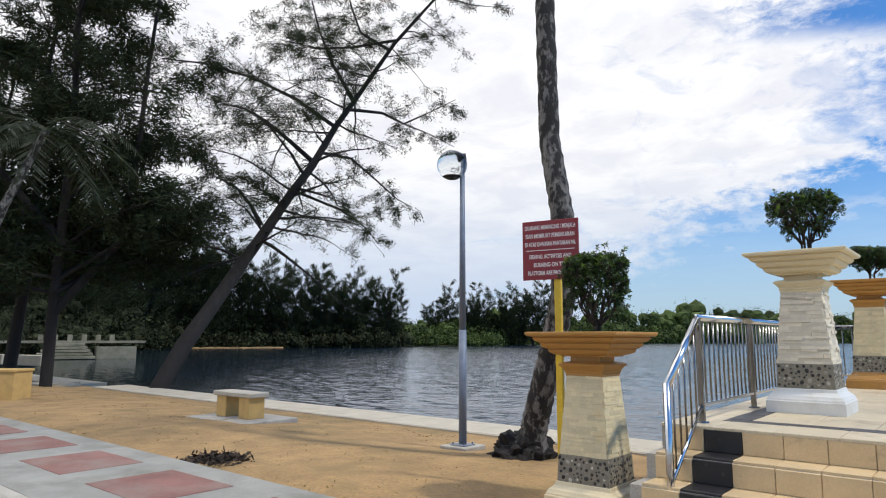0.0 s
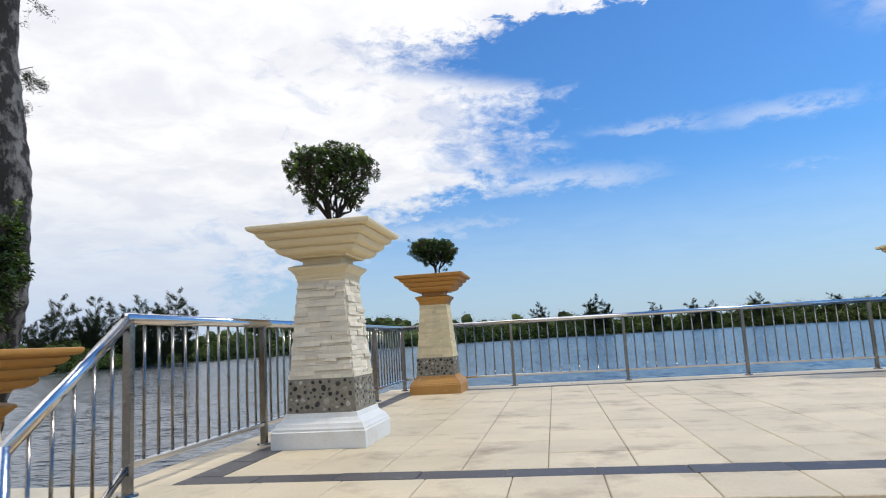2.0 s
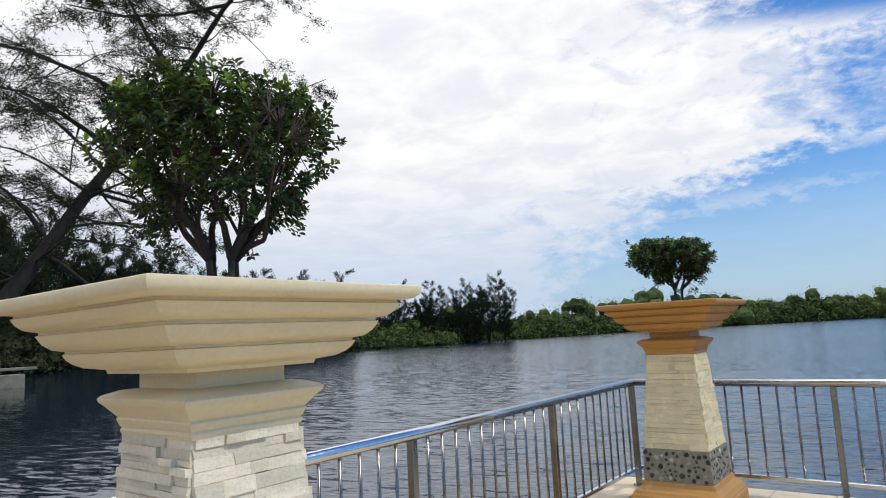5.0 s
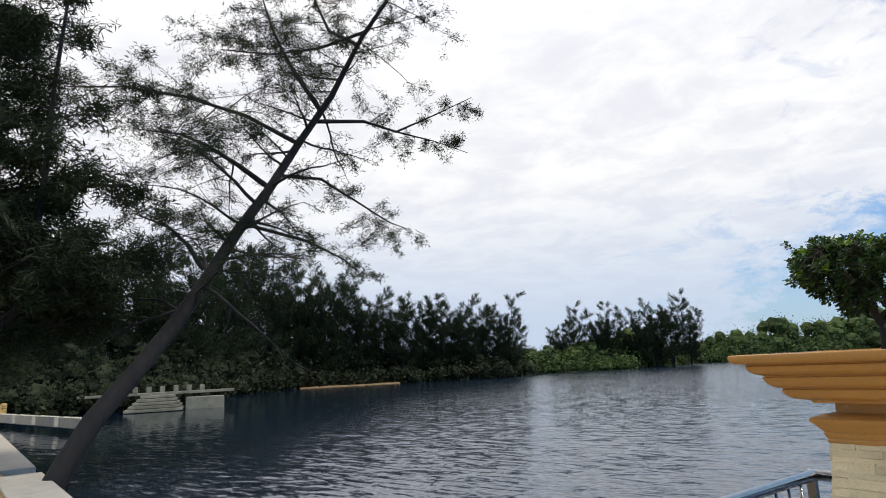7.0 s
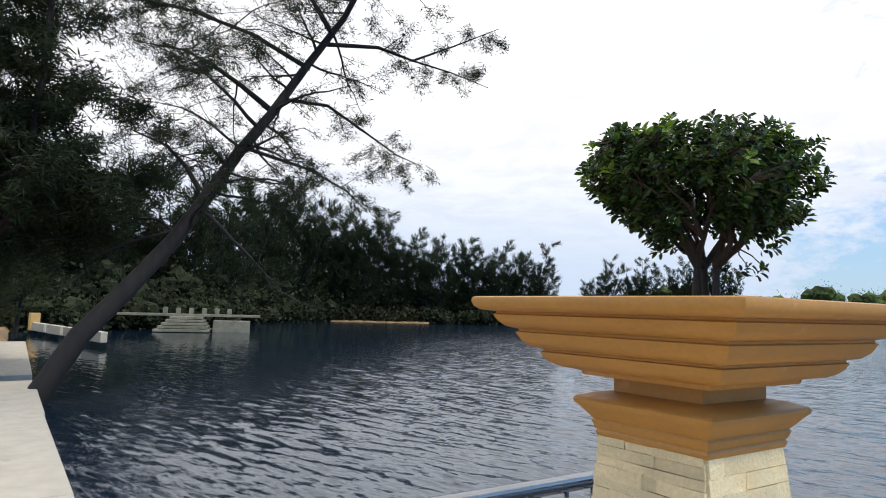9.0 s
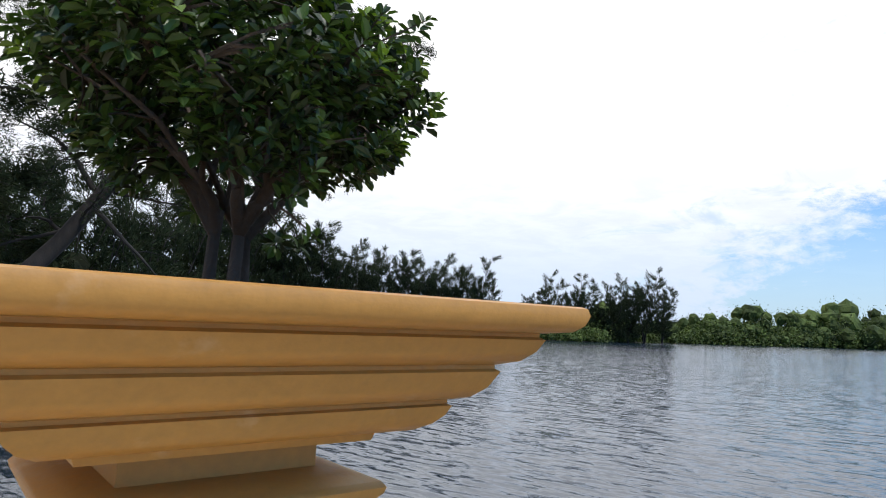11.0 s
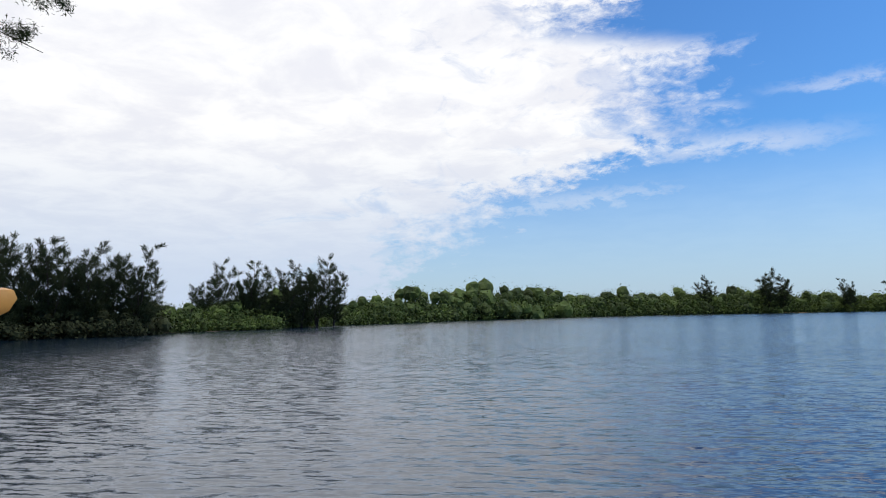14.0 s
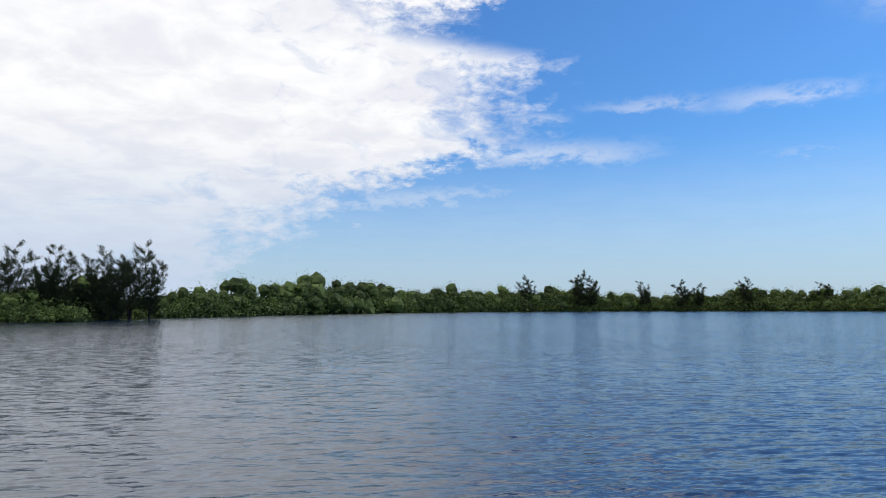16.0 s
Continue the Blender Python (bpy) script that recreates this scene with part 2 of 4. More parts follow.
LEAF = material("shrub_leaf", (0.037, 0.072, 0.013), 0.45, spread=0.3, scale=5, bump=0.0, islands=0.75, see_through=0.28)
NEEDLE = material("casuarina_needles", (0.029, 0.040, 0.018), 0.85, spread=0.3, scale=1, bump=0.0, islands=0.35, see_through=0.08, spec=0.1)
YOUNG_LEAF = material("young_leaf", (0.15, 0.235, 0.030), 0.38, spread=0.3, scale=5, bump=0.0, islands=0.4, see_through=0.35)
SCRUB_LEAF = material("dark_scrub_leaf", (0.038, 0.044, 0.020), 0.85, spread=0.5, scale=0.3, grain=1.0, bump=0.0, islands=0.5, see_through=0.06, spec=0.1)
FAR_LEAF = material("mangrove_leaf", (0.085, 0.118, 0.027), 0.8, second=(0.030, 0.045, 0.015), spread=0.5, scale=0.13, grain=1.0, bump=0.0, islands=0.45, see_through=0.15, spec=0.2)
STRAW = material("dry_straw", (0.30, 0.21, 0.085), 0.9, spread=0.4, scale=0.8, bump=0.0, islands=0.5, see_through=0.1, spec=0.1)
MUD = material("bank_mud", (0.11, 0.085, 0.05), 0.9, spread=0.5, scale=0.6, bump=0.4)
FROND = material("palm_frond", (0.034, 0.046, 0.017), 0.6, spread=0.3, scale=2, bump=0.0, islands=0.3, see_through=0.2)


def ground_material():
    m = material("sandy_grass", (0.38, 0.235, 0.095), 0.95, spread=0.42, scale=1.6, bump=1.0, grain=22, stain=((0.17, 0.12, 0.045), 0.7, 0.50, 0.74))
    return m


def water_material():
    """Dark water whose ripples are tilts of its surface, fine enough to blend into a sheen far off; calmer in the sheltered reach under the trees."""
    m = bpy.data.materials.new("lake_water")
    m.use_nodes = True
    nt = m.node_tree
    N, L = nt.nodes.new, nt.links.new
    p = nt.nodes["Principled BSDF"]
    p.inputs["Base Color"].default_value = (0.004, 0.012, 0.025, 1)
    p.inputs["IOR"].default_value = 1.6
    p.inputs["Specular IOR Level"].default_value = 1.0
    p.inputs["Specular Tint"].default_value = (0.82, 0.92, 1.0, 1)
    geometry = N("ShaderNodeNewGeometry")
    place = geometry.outputs["Position"]

    def vec(op, a, b):
        n = N("ShaderNodeVectorMath")
        n.operation = op
        for i, v in enumerate((a, b)):
            if isinstance(v, tuple):
                n.inputs[i].default_value = v
            else:
                L(v, n.inputs[i])
        return n.outputs[0]

    total = None
    for stretch, scale, turn, slope in ((3.2, 1.8, 14, (0.10, 0.34, 0)), (3.8, 4.5, 10, (0.18, 0.82, 0)), (3.0, 13.0, 18, (0.14, 0.56, 0))):
        shape, n = N("ShaderNodeMapping"), N("ShaderNodeTexNoise")
        shape.vector_type = "TEXTURE"
        shape.inputs["Rotation"].default_value = (0, 0, radians(turn))
        shape.inputs["Scale"].default_value = (stretch, 1, 1)
        L(place, shape.inputs["Vector"])
        L(shape.outputs[0], n.inputs["Vector"])
        n.inputs["Scale"].default_value, n.inputs["Detail"].default_value = scale, 2.0
        n.inputs["Distortion"].default_value = 0.3
        tilt = vec("MULTIPLY", vec("SUBTRACT", n.outputs["Color"], (0.5, 0.5, 0.5)), slope)
        total = tilt if total is None else vec("ADD", total, tilt)
    # calm and ruffled reaches, and the shelter of the near shore
    gust, amount = N("ShaderNodeTexNoise"), N("ShaderNodeMapRange")
    gust.inputs["Scale"].default_value, gust.inputs["Detail"].default_value = 0.05, 3.0
    L(place, gust.inputs["Vector"])
    L(gust.outputs["Fac"], amount.inputs["Value"])
    for key, v in (("From Min", 0.3), ("From Max", 0.7), ("To Min", 0.7), ("To Max", 1.25)):
        amount.inputs[key].default_value = v
    apart, shelter, both, across = N("ShaderNodeSeparateXYZ"), N("ShaderNodeMapRange"), N("ShaderNodeMath"), N("ShaderNodeMath")
    L(place, apart.inputs[0])
    L(apart.outputs["X"], across.inputs[0])
    L(apart.outputs["Y"], across.inputs[1])
    L(across.outputs[0], shelter.inputs["Value"])
    for key, v in (("From Min", -30.0), ("From Max", 2.0), ("To Min", 0.30), ("To Max", 1.0)):
        shelter.inputs[key].default_value = v
    gloss = N("ShaderNodeMapRange")
    L(shelter.outputs["Result"], gloss.inputs["Value"])
    for key, v in (("From Min", 0.3), ("From Max", 1.0), ("To Min", 0.08), ("To Max", 0.15)):
        gloss.inputs[key].default_value = v
    L(gloss.outputs["Result"], p.inputs["Roughness"])
    both.operation = "MULTIPLY"
    L(amount.outputs["Result"], both.inputs[0])
    L(shelter.outputs["Result"], both.inputs[1])
    scaled = N("ShaderNodeVectorMath")
    scaled.operation = "SCALE"
    L(total, scaled.inputs[0])
    L(both.outputs[0], scaled.inputs["Scale"])
    unit = N("ShaderNodeVectorMath")
    unit.operation = "NORMALIZE"
    L(vec("ADD", scaled.outputs[0], geometry.outputs["Normal"]), unit.inputs[0])
    L(unit.outputs[0], p.inputs["Normal"])
    return m


GROUND, WATER = ground_material(), water_material()

# ---- mesh helpers ----


def finish(name, bm, mat, smooth=False):
    me = bpy.data.meshes.new(name)
    bm.to_mesh(me)
    bm.free()
    me.materials.append(mat)
    if smooth:
        me.polygons.foreach_set("use_smooth", [True] * len(me.polygons))
    return me


def part(name, bm, mat, parent=None, label="", smooth=False, at=None):
    """Links a bmesh, or a mesh that is already there, as one object under its thing."""
    me = bm if isinstance(bm, bpy.types.Mesh) else finish(name, bm, mat, smooth)
    ob = new(name, me)
    if at is not None:
        ob.matrix_basis = at
    if parent is not None:
        ob.parent = parent
    if label:
        ob["label"] = label
    return ob


def thing(name, m, label, category, group="", kind=""):
    ob = new(name)
    ob.matrix_basis = m
    ob.empty_display_size = 0.1
    return tagged(ob, label, category, group, kind)


def box(bm, x0, x1, y0, y1, z0, z1, bevel=0.0):
    made = bmesh.ops.create_cube(bm, size=1.0, matrix=Matrix.LocRotScale(((x0 + x1) / 2, (y0 + y1) / 2, (z0 + z1) / 2), None, (x1 - x0, y1 - y0, z1 - z0)))
    if bevel:
        edges = list({e for v in made["verts"] for e in v.link_edges})
        bmesh.ops.bevel(bm, geom=edges, offset=bevel, segments=1, affect="EDGES", profile=0.5)
    return bm


def boxed(x0, x1, y0, y1, z0, z1, bevel=0.0):
    return box(bmesh.new(), x0, x1, y0, y1, z0, z1, bevel)


def rod(bm, p, q, r0, r1=None, sides=10, caps=True):
    p, q = Vector(p), Vector(q)
    r1 = r0 if r1 is None else r1
    turn = (q - p).to_track_quat("Z", "Y").to_matrix().to_4x4()
    m = Matrix.Translation((p + q) / 2) @ turn
    bmesh.ops.create_cone(bm, cap_ends=caps, segments=sides, radius1=r0, radius2=r1, depth=(q - p).length, matrix=m)
    return bm


def square_profile(bm, rows, cap_top=True, cap_bottom=True):
    """A square body from (half width, height) rows."""
    rings = []
    for h, z in rows:
        rings.append([bm.verts.new((sx * h, sy * h, z)) for sx, sy in ((-1, -1), (1, -1), (1, 1), (-1, 1))])
    for r, s in zip(rings, rings[1:]):
        for i in range(4):
            bm.faces.new((r[i], r[(i + 1) % 4], s[(i + 1) % 4], s[i]))
    if cap_bottom:
        bm.faces.new(rings[0][::-1])
    if cap_top:
        bm.faces.new(rings[-1])
    return bm


class Soup:
    """Collects tubes and leaves as plain arrays."""

    def __init__(self):
        self.v, self.f, self.n, self.ball = [], [], 0, None

    def tube(self, pts, radii, sides=6):
        pts = [Vector(p) for p in pts]
        rings = []
        for i, p in enumerate(pts):
            way = (pts[min(i + 1, len(pts) - 1)] - pts[max(i - 1, 0)])
            way = way.normalized() if way.length > 1e-6 else Vector((0, 0, 1))
            side = way.orthogonal().normalized() if i == 0 else (side - way * side.dot(way)).normalized()
            other = way.cross(side)
            ring = []
            for k in range(sides):
                a = 2 * math.pi * k / sides
                self.v.append(tuple(p + (side * math.cos(a) + other * math.sin(a)) * radii[i]))
                ring.append(self.n)
                self.n += 1
            rings.append(ring)
        for r, s in zip(rings, rings[1:]):
            for k in range(sides):
                self.f.append((r[k], r[(k + 1) % sides], s[(k + 1) % sides], s[k]))
        self.f.append(tuple(rings[-1]))

    def blades(self, centres, ways, lengths, widths, fold=0.0):
        """Many slim leaves: a kite with a fold, from its foot along its way."""
        c, w = np.asarray(centres, float), np.asarray(ways, float)
        w /= np.linalg.norm(w, axis=1)[:, None] + 1e-9
        r = np.random.normal(size=w.shape)
        s = np.cross(w, r)
        s /= np.linalg.norm(s, axis=1)[:, None] + 1e-9
        u = np.cross(s, w)
        ln, wd = np.asarray(lengths)[:, None], np.asarray(widths)[:, None]
        mid = c + w * ln * 0.5
        quad = np.stack([c, mid + s * wd + u * wd * fold, c + w * ln, mid - s * wd + u * wd * fold], 1).reshape(-1, 3)
        base = self.n
        self.v.extend(map(tuple, quad.tolist()))
        k = len(c)
        idx = (np.arange(k * 4).reshape(k, 4) + base).tolist()
        if fold:
            for a0, b0, c0, d0 in idx:
                self.f.append((a0, b0, c0))
                self.f.append((a0, c0, d0))
        else:
            self.f.extend(map(tuple, idx))
        self.n += k * 4

    def leaves(self, centres, ways, lengths, widths, fold=0.3):
        """Oval leaves of two halves folded along the midrib."""
        c, w = np.asarray(centres, float), np.asarray(ways, float)
        w /= np.linalg.norm(w, axis=1)[:, None] + 1e-9
        s = np.cross(w, np.random.normal(size=w.shape) * 0.45 + (0, 0, 1.0))
        s /= np.linalg.norm(s, axis=1)[:, None] + 1e-9
        u = np.cross(s, w)
        ln, wd = np.asarray(lengths)[:, None], np.asarray(widths)[:, None]
        a, b = c + w * ln * 0.42, c + w * ln * 0.78 - u * ln * 0.05
        ring = np.stack([c, a + s * wd + u * wd * fold, b + s * wd * 0.8 + u * wd * fold, c + w * ln - u * ln * 0.14, b - s * wd * 0.8 + u * wd * fold, a - s * wd + u * wd * fold], 1)
        base = self.n
        self.v.extend(map(tuple, ring.reshape(-1, 3).tolist()))
        for i in range(base, base + len(c) * 6, 6):
            self.f.append((i, i + 1, i + 2, i + 3))
            self.f.append((i, i + 3, i + 4, i + 5))
        self.n += len(c) * 6

    def clumps(self, centres, radii):
        """Rough lumps that fill the inside of a bush."""
        if self.ball is None:
            bm = bmesh.new()
            bmesh.ops.create_icosphere(bm, subdivisions=2, radius=1.0)
            self.ball = np.array([v.co[:] for v in bm.verts]), [tuple(v.index for v in f.verts) for f in bm.faces]
            bm.free()
        verts, faces = self.ball
        for c, r in zip(centres, radii):
            co = verts * np.random.uniform(0.66, 1.12, (len(verts), 1)) * r + c
            self.v.extend(map(tuple, co.tolist()))
            self.f.extend(tuple(i + self.n for i in f) for f in faces)
            self.n += len(verts)

    def mesh(self, name, mat, smooth=False):
        me = bpy.data.meshes.new(name)
        me.from_pydata(self.v, [], self.f)
        me.materials.append(mat)
        if smooth:
            me.polygons.foreach_set("use_smooth", [True] * len(me.polygons))
        me.update()
        return me


# ---- ground, lake and platform ----
WATER_Z = -1.4
SHORE = [(90, 68), (84, 68), (76, 82), (71, 106), (65, 132), (55, 135), (47, 134), (45.5, 160), (38, 170), (27, 240), (15, 340), (5, 410), (-10, 440), (-30, 430), (-60, 420), (-95, 400), (-120, 300)]


def bank_distance(az):
    """Metres from the platform to the far bank, by heading to the left of +Y."""
    for (a0, d0), (a1, d1) in zip(SHORE, SHORE[1:]):
        if a0 >= az >= a1:
            k = (a0 - az) / (a0 - a1)
            return d0 + (d1 - d0) * k
    return 66.0 if az > 90 else 300.0


def ground_height(x, y):
    h = 0.05 * noise.noise(Vector((x * 0.35, y * 0.35, 0))) + 0.015 * noise.noise(Vector((x * 1.7, y * 1.7, 3)))
    shore = 2.65 + 0.25 * noise.noise(Vector((x * 0.2, 5, 0)))
    if x < -70:
        shore = 3.0 + (-70 - x) * 0.6
    land = -0.82 - 0.20 * min(1.0, max(0.0, (y + 0.5) / 2.9)) + h * min(1.0, max(0.0, (y + 2.9)) / 1.0) * (1 if y < 2.4 else 0.3)
    if -2.75 > y:
        land = -0.90
    if x > 1.0 or (x > -1.5 and y > -2.3):
        shore = -1.0
    k = min(1.0, max(0.0, (y - shore - 0.3) / 1.2))
    z = land * (1 - k) + -2.6 * k
    d = math.hypot(x, y)
    if y > -20 and d > 40:
        az = math.degrees(math.atan2(-x, y))
        far = bank_distance(max(-119, min(89, az))) + 10
        k = min(1.0, max(0.0, (d - far + 2.0) / 4.0))
        rise = -0.9 + min(1.2, max(0.0, d - far) * 0.01)
        if y > shore:
            z = z * (1 - k) + rise * k
    return z


def steps_between(lo, hi, step):
    return [lo + step * i for i in range(int(round((hi - lo) / step)))]


def axis_lines():
    xs = [-3000, -1500, -800, -600] + steps_between(-480, -90, 10) + steps_between(-90, -30, 2.5) + steps_between(-30, 4, 0.4) + steps_between(4, 30, 2.5) + steps_between(30, 480, 15) + [480, 700, 1500, 3000]
    ys = [-3000, -1000, -300, -120, -60] + steps_between(-40, -8, 4) + steps_between(-8, 6, 0.4) + steps_between(6, 40, 2.5) + steps_between(40, 480, 8) + [480, 600, 900, 1500, 3000]
    return xs, ys


def rippled_water():
    """The lake as a fan of rings round the platform, its short wind waves a sum of many small swells."""
    rng = np.random.default_rng(17)
    angle = np.radians(np.concatenate([np.arange(-34, 96, 0.24), np.arange(96, 324, 6.0)]))
    ring = np.concatenate([[0.02, 1.5, 2.4, 3.0, 3.5, 3.9, 4.2, 4.4], 4.5 * 1.0066 ** np.arange(332), 40.0 * 1.012 ** np.arange(1, 118), 165.0 * 1.06 ** np.arange(1, 38)])
    r, a = np.meshgrid(ring, angle, indexing="ij")
    x, y = -np.sin(a) * r, 3.0 + np.cos(a) * r
    gap = np.maximum(np.gradient(ring)[:, None], 0.0042 * r)
    z = np.zeros_like(x)
    for swell in range(70):
        length = 0.15 * (0.8 / 0.15) ** rng.random() ** 1.1 if swell < 54 else rng.uniform(1.2, 4.5)
        way = radians(14) + rng.normal(0, 0.27)
        k = 2 * math.pi / length
        phase = k * (-math.sin(way) * x + math.cos(way) * y) + rng.uniform(0, 6.28)
        keep = np.clip(length / gap / 1.6 - 1.0, 0, 1)
        z += np.sin(phase) * keep * (0.018 if swell < 54 else 0.003) / k
    # gusts: ruffled and calmer reaches
    gust = 1.0 + 0.35 * np.sin(0.21 * x + 0.13 * y + 1.0) * np.sin(0.09 * x - 0.24 * y) + 0.25 * np.sin(0.5 * y + 0.2 * x + 2 * np.sin(0.17 * x))
    shelter = np.clip((x + 36.0) / 34.0, 0.45, 1.0)
    z = z * gust * shelter
    rows, cols = x.shape
    co = np.stack([x, y, WATER_Z + z], -1).reshape(-1, 3)
    i, j = np.meshgrid(np.arange(rows - 1), np.arange(cols), indexing="ij")
    n = (j + 1) % cols
    quads = np.stack([i * cols + j, (i + 1) * cols + j, (i + 1) * cols + n, i * cols + n], -1).reshape(-1, 4)
    me = bpy.data.meshes.new("water")
    me.vertices.add(len(co))
    me.vertices.foreach_set("co", co.ravel())
    me.loops.add(quads.size)
    me.loops.foreach_set("vertex_index", quads.ravel().astype(np.int32))
    me.polygons.add(len(quads))
    me.polygons.foreach_set("loop_start", np.arange(0, quads.size, 4, dtype=np.int32))
    me.polygons.foreach_set("use_smooth", np.ones(len(quads), dtype=bool))
    me.update(calc_edges=True)
    me.validate()
    me.materials.append(WATER)
    return me


def build_ground():
    xs, ys = axis_lines()
    verts = [(x, y, ground_height(x, y)) for y in ys for x in xs]
    w = len(xs)
    faces = [(j * w + i, j * w + i + 1, (j + 1) * w + i + 1, (j + 1) * w + i) for j in range(len(ys) - 1) for i in range(w - 1)]
    me = bpy.data.meshes.new("ground")
    me.from_pydata(verts, [], faces)
    me.materials.append(GROUND)
    me.polygons.foreach_set("use_smooth", [True] * len(me.polygons))
    tagged(new("ground", me), "dry sandy grass sloping gently to the lake", "ground", kind="structure")
    tagged(new("water", rippled_water()), "rippled blue-grey lake water under a bright sky", "water", kind="structure")


build_ground()

X0, X1, Y0, Y1 = -1.28, 6.75, -1.38, 5.42


def build_platform():
    bm = boxed(X0, X1, Y0, Y1, -0.40, -0.03)
    box(bm, X0 + 0.12, X1 - 0.12, Y0 + 0.02, 1.2, -1.3, -0.38)
    for cx in (-0.9, 1.6, 4.0, 6.3):
        for cy in (2.6, 5.0):
            rod(bm, (cx, cy, -2.7), (cx, cy, -0.39), 0.18, sides=16)
    return tagged(part("platform", bm, CONCRETE), "raised concrete viewing platform on round piers over the lake", "platform", kind="structure")


PLATFORM = build_platform()


def build_steps():
    """Four risers of 0.2 m, tiled, with black tiles at their end."""
    bm = bmesh.new()
    for i in range(1, 4):
        box(bm, X0 - 0.02 * i, X1, Y0 - 0.30 * i, Y0 - 0.30 * (i - 1) + 0.001 * i, -1.1, -0.2 * i - 0.02)
    st = tagged(part("steps", bm, CONCRETE), "tan tiled steps with black tiles at their end", "steps", kind="structure")
    return st


STEPS = build_steps()


def build_edging():
    """Cast concrete strips along the water, one of them shoved out of line by the leaning tree."""
    runs = ((-22.9, -16.0, 2.60, 3.80, 0), (-15.97, -9.0, 2.62, 3.80, 0.4), (-8.97, -1.5, 2.60, 3.80, -0.3), (-44.0, -24.6, 2.5, 3.9, -0.6))
    for x0, x1, y0, y1, turn in runs:
        bm = boxed(-(x1 - x0) / 2, (x1 - x0) / 2, -(y1 - y0) / 2, (y1 - y0) / 2, -0.7, 0.0, 0.02)
        ob = part("shore_edging", bm, PALE_CONCRETE, at=pose((x0 + x1) / 2, (y0 + y1) / 2, -0.97, 0.4, 0, turn))
        tagged(ob, "pale weathered concrete edging along the sandy shore", "edging", "concrete edging strips", "structure")


build_edging()


def broken_slab(x, y, turn, w, d):
    rng = random.Random(int(x * 10))
    bm = boxed(-w / 2, w / 2, -d / 2, d / 2, -0.3, 0.0)
    bmesh.ops.subdivide_edges(bm, edges=bm.edges[:], cuts=2)
    for v in bm.verts:
        v.co += Vector((rng.uniform(-.12, .12), rng.uniform(-.10, .10), rng.uniform(-.03, .03)))
    ob = part("broken_slab", bm, PALE_CONCRETE, at=pose(x, y, -0.90, rng.uniform(-3, 3), rng.uniform(-3, 3), turn))
    tagged(ob, "broken pale concrete slab lying on the muddy shore", "slab", "broken slabs")


broken_slab(-24.9, 1.7, 20, 2.4, 1.2)
broken_slab(-27.5, 0.9, -15, 2.8, 1.0)
broken_slab(-31.0, 1.6, 8, 3.4, 1.1)


def build_path():
    bm = boxed(-60, 14, -4.62, -2.72, -1.1, -0.80)
    ob = tagged(part("pavement", bm, PATH_GREY), "grey concrete promenade with inset red paver squares", "pavement", kind="structure")
    bm = boxed(-60, 14, -4.80, -4.64, -1.1, -0.78, 0.02)
    tagged(part("kerb", bm, CONCRETE), "low grey concrete kerb along the promenade", "kerb", kind="structure")
    bm = boxed(-60, 14, -14, -4.80, -1.1, -0.86)
    tagged(part("road", bm, PATH_GREY), "worn grey concrete road beside the promenade", "road", kind="structure")
    return ob


PAVEMENT = build_path()

# ---- planters ----
TRAY = [(0.150, -0.230), (0.214, -0.228), (0.218, -0.216), (0.262, -0.208), (0.284, -0.196), (0.298, -0.182), (0.306, -0.166), (0.300, -0.163), (0.300, -0.157),
        (0.326, -0.151), (0.346, -0.134), (0.360, -0.108), (0.353, -0.104), (0.353, -0.098), (0.382, -0.090), (0.400, -0.074), (0.410, -0.055), (0.403, -0.051), (0.403, -0.045),
        (0.440, -0.041), (0.454, -0.030), (0.460, -0.014), (0.457, -0.003), (0.450, 0.0), (0.395, 0.0), (0.385, -0.02), (0.370, -0.07)]
COLLAR = [(0.172, -0.41), (0.184, -0.406), (0.188, -0.394), (0.184, -0.385), (0.188, -0.382), (0.196, -0.362), (0.192, -0.356), (0.204, -0.342), (0.220, -0.322), (0.232, -0.310), (0.235, -0.300), (0.228, -0.291), (0.190, -0.278), (0.150, -0.274)]
PLINTH = [(0.345, 0.0), (0.345, 0.115), (0.338, 0.122), (0.336, 0.135), (0.326, 0.15), (0.318, 0.168), (0.298, 0.182), (0.276, 0.205), (0.268, 0.235), (0.25, 0.24)]
TOP = 1.59


def stone_mesh(name, mat):
    bm = boxed(-0.5, 0.5, -0.5, 0.5, -0.5, 0.5)
    for v in bm.verts:
        v.co += Vector((random.uniform(-.02, .02), random.uniform(-.06, .06), random.uniform(-.05, .05)))
    return finish(name, bm, mat)


def pebble_mesh(name, mat):
    bm = bmesh.new()
    bmesh.ops.create_icosphere(bm, subdivisions=1, radius=0.5)
    for v in bm.verts:
        v.co *= random.uniform(0.85, 1.12)
    return finish(name, bm, mat, True)


PEBBLES = [pebble_mesh("pebble", PEBBLE) for _ in range(3)] + [pebble_mesh("pebble", PEBBLE_PALE)]


def face_frame(side):
    """From (along, out, up) on one side of a planter to its own axes."""
    return pose(0, 0, 0, 0, 0, 90 * side)


